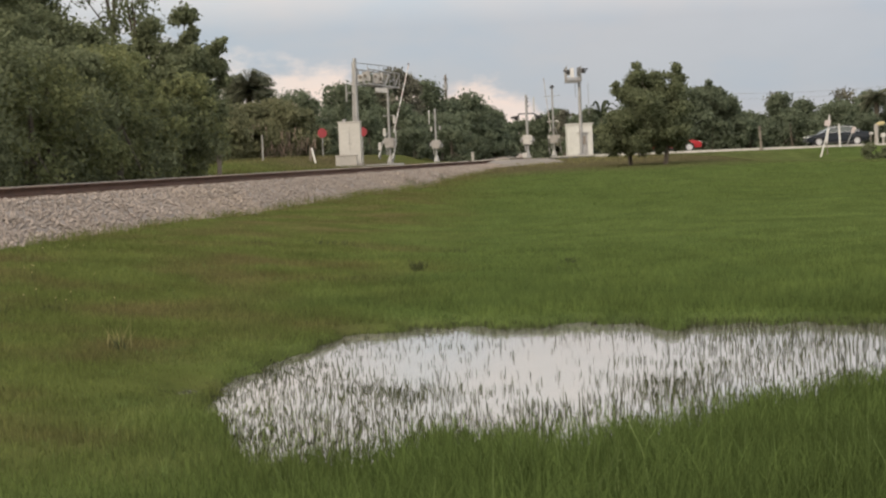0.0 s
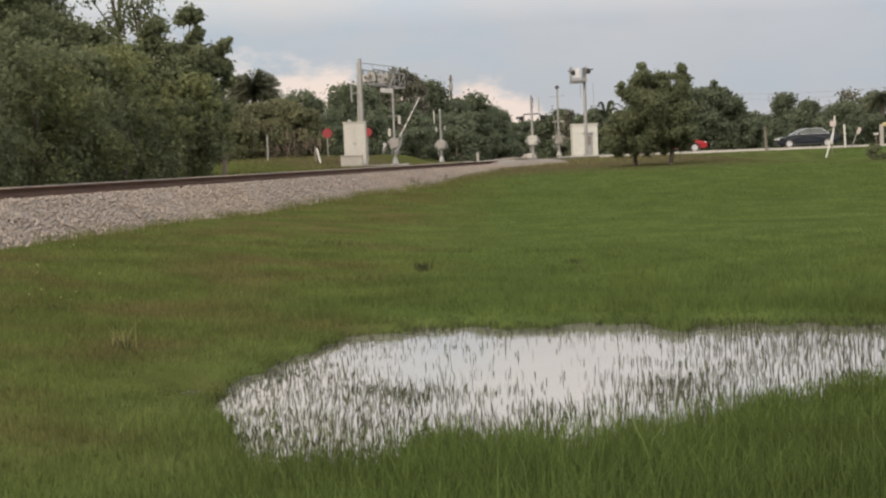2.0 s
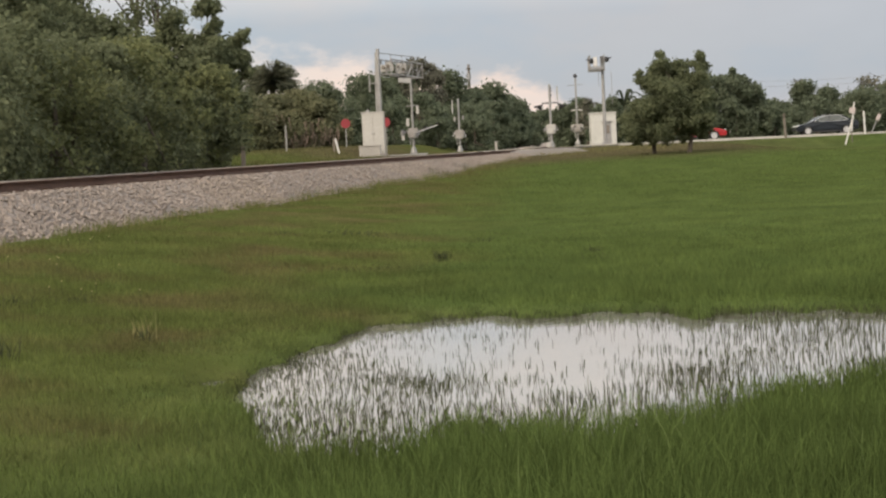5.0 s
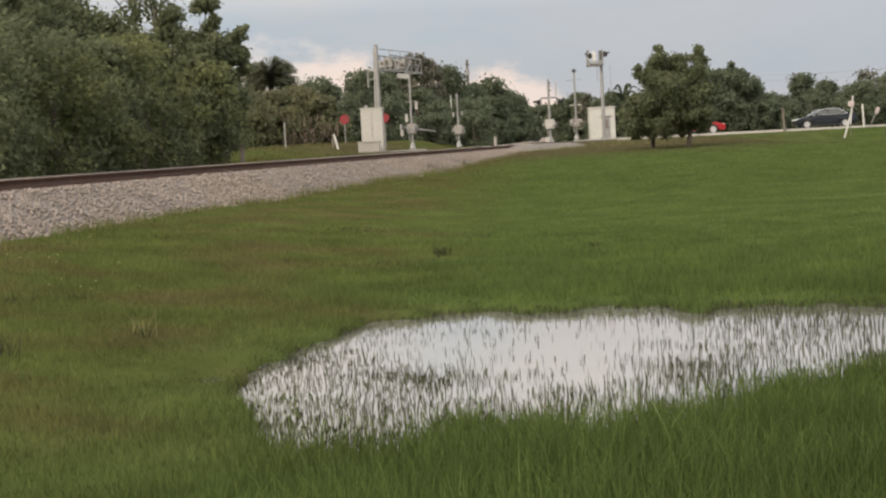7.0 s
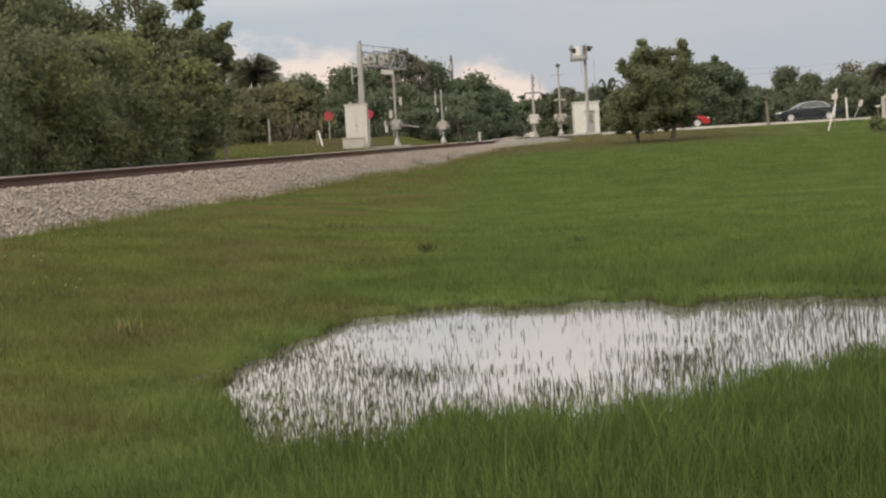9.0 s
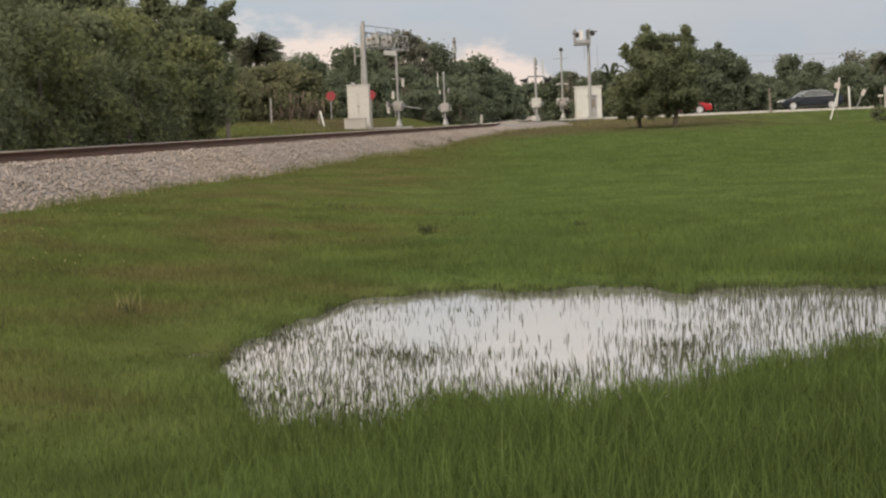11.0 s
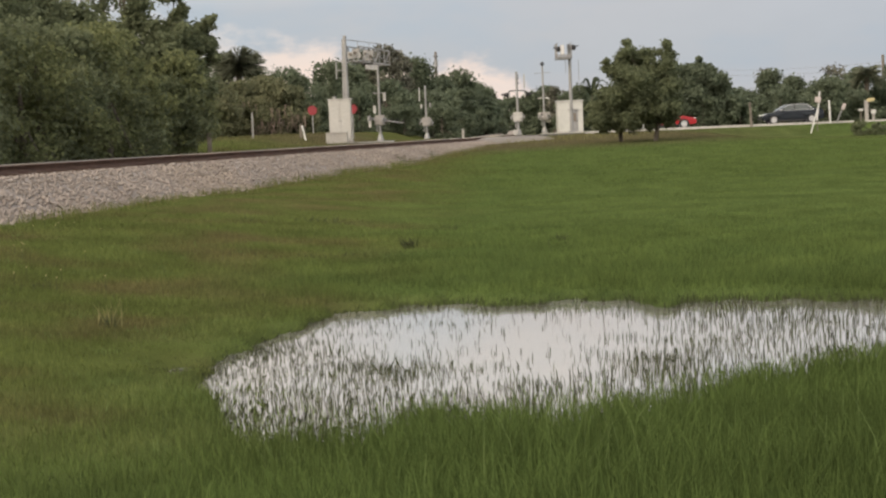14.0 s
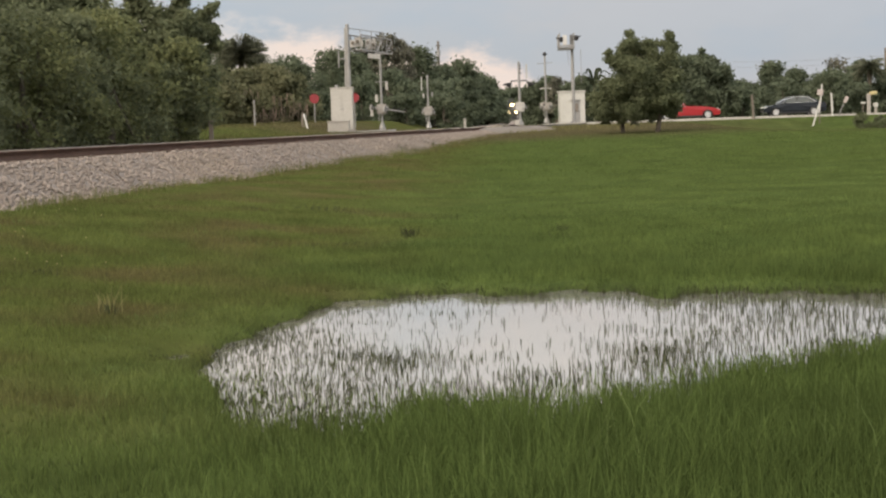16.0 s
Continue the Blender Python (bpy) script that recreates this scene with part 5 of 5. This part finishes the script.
# the far hedges and trees: (x, y, height, width)
HEDGE_WEST = [(-19, 150, 7.2, 8), (-13, 168, 6.6, 7), (-9.0, 172, 7.2, 6), (-6.0, 180, 8.4, 5.0), (-7.6, 172, 6.6, 4.0), (-0.9, 188, 8.0, 4.5),
              (1.6, 192, 6.4, 5.5), (3.5, 198, 7.4, 5.2), (5.7, 205, 6.0, 5.0), (7.4, 222, 5.4, 5.0), (-3.5, 150, 4.4, 6.0), (0.2, 155, 4.2, 6), (3.0, 165, 4.6, 5), (8.9, 300, 6.0, 7)]
HEDGE_EAST = [(20.0, 320, 8.0, 8), (12.4, 185, 5.0, 5.0), (15.9, 180, 4.3, 4.6), (10.9, 188, 4.4, 4.5), (11.9, 150, 3.5, 3.0), (12.75, 150, 4.05, 1.6), (17.8, 160, 5.0, 4.4),
              (27.6, 160, 3.4, 4.5), (30.8, 160, 5.0, 3.2), (32.2, 158, 4.2, 4.0),
              (34.2, 152, 3.9, 4.4), (37.0, 152, 4.6, 4.6), (40.5, 152, 4.8, 5.2), (45, 155, 5.2, 6), (29.5, 150, 2.9, 4.8)]
for k, (x, y, h, wd) in enumerate(HEDGE_WEST + HEDGE_EAST):
    tree("hedgerow_tree", x, y, h, wd, 200 + k, 0, FAR, "distant dark green tree in the hedgerow behind the crossing", low=0.0, clump=0.15, n=5200, leaf=0.15 if y < 170 else 0.19, group="trees of the hedgerow", fill=40, limbs=5, peak=0.5)
BEHIND = [(0.1, 4.95, 0.7), (0.15, 5.5, 0.32), (0.9, 4.6, 0.6), (1.0, 5.0, 0.2), (-1.2, 4.5, 0.8), (-2.3, 4.6, 0.75), (1.7, 3.8, 0.6), (2.25, 3.3, 0.5), (2.9, 2.6, 0.45), (3.3, 1.7, 0.7),
          (-1.0, 3.3, 1.3), (0.6, 3.2, 1.3), (-2.6, 3.2, 1.2), (1.8, 2.3, 1.1), (0.0, 1.6, 1.4), (-1.9, 1.6, 1.4), (2.8, 1.1, 0.9), (-3.6, 3.6, 1.1), (-3.6, 1.8, 1.3), (3.7, 2.75, 0.18), (-3.0, 4.9, 0.8), (0.4, 4.2, 0.9), (1.3, 3.6, 0.9), (2.0, 2.9, 0.8), (2.7, 1.9, 0.9), (-0.6, 4.4, 0.9), (1.1, 1.2, 1.2)]
tree("hedgerow_tree", 21.5, 142, 5.8, 5.0, 250, 0, FAR, "broad dark green tree sloping down behind the road", low=0.2, n=30000, leaf=0.13, limbs=10, group="trees of the hedgerow", lobes=BEHIND)
BROWNISH = [(-1.2, 8.2, 0.8), (-0.2, 8.3, 0.8), (0.8, 8.0, 0.7), (1.5, 7.4, 0.7), (1.7, 6.6, 0.7), (-1.9, 7.4, 0.9), (-0.5, 7.0, 1.2), (0.8, 6.6, 1.1), (-2.3, 6.0, 1.2), (-0.4, 5.2, 1.6), (1.2, 5.0, 1.3), (-2.2, 4.2, 1.6), (0.4, 3.4, 1.8)]
tree("hedgerow_tree", -3.8, 180, 9.0, 4.4, 251, 0, FARGREY, "tall brownish-grey tree behind the cantilever", low=0.3, n=9000, leaf=0.16, limbs=10, group="trees of the hedgerow", lobes=BROWNISH)
for k, (x, h) in enumerate([(-11.9, 5.9), (-11.1, 5.5), (-8.4, 6.6)]):
    tree("slender_tree", x, 160, h, 1.2, 260 + k, 0, FAR, "slender dark upright tree over the hedge", low=0.2, clump=0.09, n=1600, leaf=0.15, fill=18, limbs=4, group="slender trees", peak=0.6)
for k, (x, y, h, wd) in enumerate([(12.0, 170, 4.6, 2.4), (31.5, 166, 5.2, 2.6), (36.6, 160, 5.2, 4.2), (-1.5, 196, 8.4, 2.6)]):
    tree("thin_tree", x, y, h, wd, 300 + k, 0, FARGREY, "thin bare-looking tree with sparse grey leaves", low=0.3, clump=0.14, n=900, leaf=0.16, group="thin trees", fill=16, limbs=14)
for k, (x, y, h, wd) in enumerate([(21, 600, 11, 13), (29, 620, 12, 14), (37, 640, 12, 14), (14, 560, 11, 12), (45, 640, 13, 15), (17.2, 302, 6.6, 5.0), (20.5, 300, 7.0, 6.0)]):
    tree("distant_tree", x, y, h, wd, 400 + k, 0, FAR, "hazy distant tree where the line curves away", low=0.0, clump=0.19, n=7000 if y > 400 else 3600, leaf=0.50 if y > 400 else 0.22, group="trees round the field", fill=24, limbs=3)
# the undergrowth that closes the view under the hedgerow
for k in range(44):
    r = random.Random(500 + k)
    x, y = -36 + 2.1 * k + r.uniform(-0.6, 0.6), 206 + r.uniform(-6, 26)
    if abs(x - float(rail_x(y))) < 3.0:
        continue
    tree("hedge_bush", x, y, r.uniform(3.4, 4.8), r.uniform(4.2, 5.6), 900 + k, 0, FAR, "dense dark hedge bush behind the crossing", low=0.0, clump=0.22, n=1800, leaf=0.26, kind_="bush", group="hedge behind the crossing", fill=16, limbs=2)
for k, (x, y) in enumerate([(24.6, 141), (28.3, 142), (31.6, 141), (35.0, 143), (38.5, 142), (21.5, 140), (18.2, 141), (15.2, 143), (42, 143), (-2.0, 143), (1.2, 147), (-5.5, 141), (-9.0, 138)]):
    tree("hedge_bush", x, y, 2.5 + 0.5 * (k % 3), 4.0, 960 + k, 0, FAR, "dense dark hedge bush by the road", low=0.0, clump=0.22, n=3000, leaf=0.13, kind_="bush", group="hedge behind the crossing", fill=18, limbs=2)
# more wood round about, out to where the land closes
for k in range(26):
    r = random.Random(700 + k)
    a = radians(25 + 12.3 * k)
    x, y = 150 * math.sin(a) , 60 + 150 * math.cos(a)
    if y > 60 and abs(x) < 75:
        continue
    tree("distant_tree", x, y, r.uniform(7, 10), r.uniform(13, 18), 800 + k, 0, FAR, "distant broad green tree round the field", z0=gz(x, y) - 1.2, low=0.0, clump=0.16, n=1500, leaf=0.4, group="trees round the field", fill=26, limbs=3)

for k, (x, y, h) in enumerate([(27.6, 114.0, 1.1), (28.9, 113.4, 0.9), (30.2, 114.6, 1.2)]):
    tree("bush", x, y, h, 1.9, 970 + k, 0, OAK, "low rank bush on the slope below the road", low=0.0, clump=0.25, n=1500, leaf=0.07, kind_="bush", limbs=2, group="bushes below the road", fill=10)

# ---- small growth in the field ----
def tussock(name, x, y, n, h, material, label, seed, spread=0.12):
    r = np.random.default_rng(seed)
    a, l = r.random(n) * 6.283, r.uniform(0.2, 1.5, n)
    hh = h * r.uniform(0.5, 1.1, n)
    base = np.stack([r.normal(0, spread / 2, n), r.normal(0, spread / 2, n), np.full(n, -0.02)], 1)
    tip = base + np.stack([np.cos(a) * l * hh * 0.6, np.sin(a) * l * hh * 0.6, hh], 1)
    wd = np.stack([np.full(n, 0.0035), r.normal(0, 0.003, n), np.zeros(n)], 1)
    mid = base * 0.5 + tip * 0.5 + np.array([0, 0, 0.08 * h])
    v = np.stack([base - wd, base + wd, mid + wd, tip, mid - wd], 1).reshape(-1, 3)
    k = 5 * np.arange(n)[:, None]
    ob = raw(name, v, np.concatenate([k + [0, 1, 2], k + [0, 2, 4], k + [4, 2, 3]]), material)
    ob.matrix_basis = pose(x, y, gz(x, y))
    return tagged(ob, label, "grass tuft", "tufts in the field", "stuff")


tussock("weed_tuft", -0.33, 23.5, 46, 0.20, REED, "small dark weed in the open grass", 1, 0.10)
tussock("grass_tussock", -2.74, 14.75, 16, 0.24, STRAW, "straw-coloured tussock of taller grass stalks", 2, 0.10)
tussock("grass_tussock", -2.70, 14.65, 18, 0.15, REED, "dark green tussock in the olive turf", 3, 0.08)
for k, (y, off) in enumerate([(70, 1.7), (71.5, 2.0), (78, 1.6), (79, 2.1), (84, 2.3), (90, 2.2)]):
    tussock("weed_tuft", float(rail_x(y)) + off, y, 40, 0.34, REED, "dark weed growing through the ballast", 80 + k, 0.5).location.z = float(rail_z(y)) - 0.22 - 0.5 * (off - 0.72)
tussock("weed_tuft", 2.05, 13.2, 40, 0.14, REED, "dark clump of stalks standing in the puddle", 4, 0.10)
tussock("weed_tuft", -0.38, 12.3, 60, 0.16, REED, "clump of stalks standing in the puddle", 5, 0.45)
tussock("weed_tuft", 1.72, 24.0, 26, 0.12, REED, "small weed in the green turf", 6, 0.10)
tussock("weed_tuft", -3.55, 13.2, 40, 0.20, REED, "dark weed tuft in the olive turf", 7, 0.2)

for k, (x, y) in enumerate([(-2.3, 29.6), (-2.0, 29.4), (-1.7, 29.2), (-1.35, 28.9), (-2.9, 28.6), (-1.5, 22.0), (-1.1, 22.3), (0.28, 27.6), (-4.4, 16.8), (-4.0, 17.4), (1.6, 22.6)]):
    tussock("weed_tuft", x, y, 22, 0.09 + 0.02 * (k % 3), REED, "small tuft of coarse weeds in the turf", 20 + k, 0.28)


def flowers(x, y, n, seed):
    """A loose patch of tiny pale flowers on stalks."""
    r = random.Random(seed)
    ob = thing("flower_patch", x, y, gz(x, y), "patch of tiny pale yellow flowers in the turf", "flowers", "flowers in the turf", "stuff")
    stalks, heads = B(), B()
    for k in range(n):
        a, d = r.uniform(0, 6.28), 0.7 * r.random() ** 0.5
        px_, py_ = 1.4 * d * math.cos(a), d * math.sin(a)
        z = gz(x + px_, y + py_) - gz(x, y)
        h = r.uniform(0.12, 0.19)
        rod(stalks, (px_, py_, z - 0.02), (px_, py_, z + h), 0.002, sides=4)
        rod(heads, (px_, py_, z + h), (px_, py_, z + h + 0.012), 0.003, 0.008, 6)
    part("stalks", stalks, REED, ob)
    part("heads", heads, YELLOWW, ob, "tiny pale yellow flower heads")


for k, (x, y) in enumerate([(-3.9, 17.6), (-4.6, 20.5), (-5.4, 24.0)]):
    flowers(x, y, 6 + k, 60 + k)


# ---- what moves ----
def motions():
    # the barrier arms come down
    west = [(0, 66), (0.5, 53), (1, 43), (2, 34), (3, 25.5), (3.5, 21), (4.2, 15), (5.6, 2), (6.2, 0), (16, 0)]
    walk(arm_west, [(t, pose(0, 0, 1.30, 0, 8.3, 0) @ pose(0, 0, 0, 0, 0, -13) @ pose(0, 0, 0, a)) for t, a in west])
    east = [(0, 68), (0.5, 56), (1, 45), (2, 29), (3, 15), (3.5, 9), (4.2, 2), (4.8, 0), (16, 0)]
    walk(arm_east, [(t, pose(0, 0, 1.25, 0, -6, 0) @ pose(0, 0, 0, 0, 0, 176) @ pose(0, 0, 0, a)) for t, a in east])
    # the dark sedan rolls up and stops
    blue = [(0, 2.54), (0.5, 1.35), (1.0, 0.55), (1.5, 0.16), (2.0, 0.03), (2.6, 0.0), (16, 0.0)]
    walk(blue_car, [(t, pose(26.15 + d, 128.6, 1.50)) for t, d in blue])
    # the red one creeps out from behind the oak
    red = [(0, 0.0), (7, 0.06), (13, 0.1), (13.5, 0.15), (14, 0.3), (14.5, 0.58), (15, 0.95), (15.3, 1.22), (15.5, 1.36), (16, 1.82)]
    walk(red_car, [(t, pose(15.95 + d, 124.6, 1.50, 0, 0, 180)) for t, d in red])
    for car_, rows in ((blue_car, blue), (red_car, [(t, -d) for t, d in red])):
        for wheel in [c for c in car_.children if c.name.startswith("wheel")]:
            at_ = wheel.location.copy()
            walk(wheel, [(t, pose(at_.x, at_.y, at_.z, 0, math.degrees(d / 0.315), 0)) for t, d in wheel_rows(rows)])
    # the locomotive comes out of the curve
    train = [(0, 84.0, 690.0, 2.6), (6, 56, 560, 2.55), (12, 28, 428, 2.5), (14.2, 21.5, 384, 2.40), (14.6, 19.3, 377, 2.38), (14.8, 17.5, 373, 2.37), (15.2, 16.7, 367, 2.36), (16, 16.2, 356, 2.33)]
    walk(loco, [(t, pose(x, y, z, 0, 0, -4)) for t, x, y, z in train])


def wheel_rows(rows):
    """Rows close enough that no wheel turns a quarter between two of them."""
    out_ = []
    for (t0, d0), (t1, d1) in zip(rows, rows[1:]):
        n = 1 + int(abs(d1 - d0) / 0.315 / radians(70))
        out_ += [(t0 + (t1 - t0) * k / n, d0 + (d1 - d0) * k / n) for k in range(n)]
    return out_ + [rows[-1]]


motions()
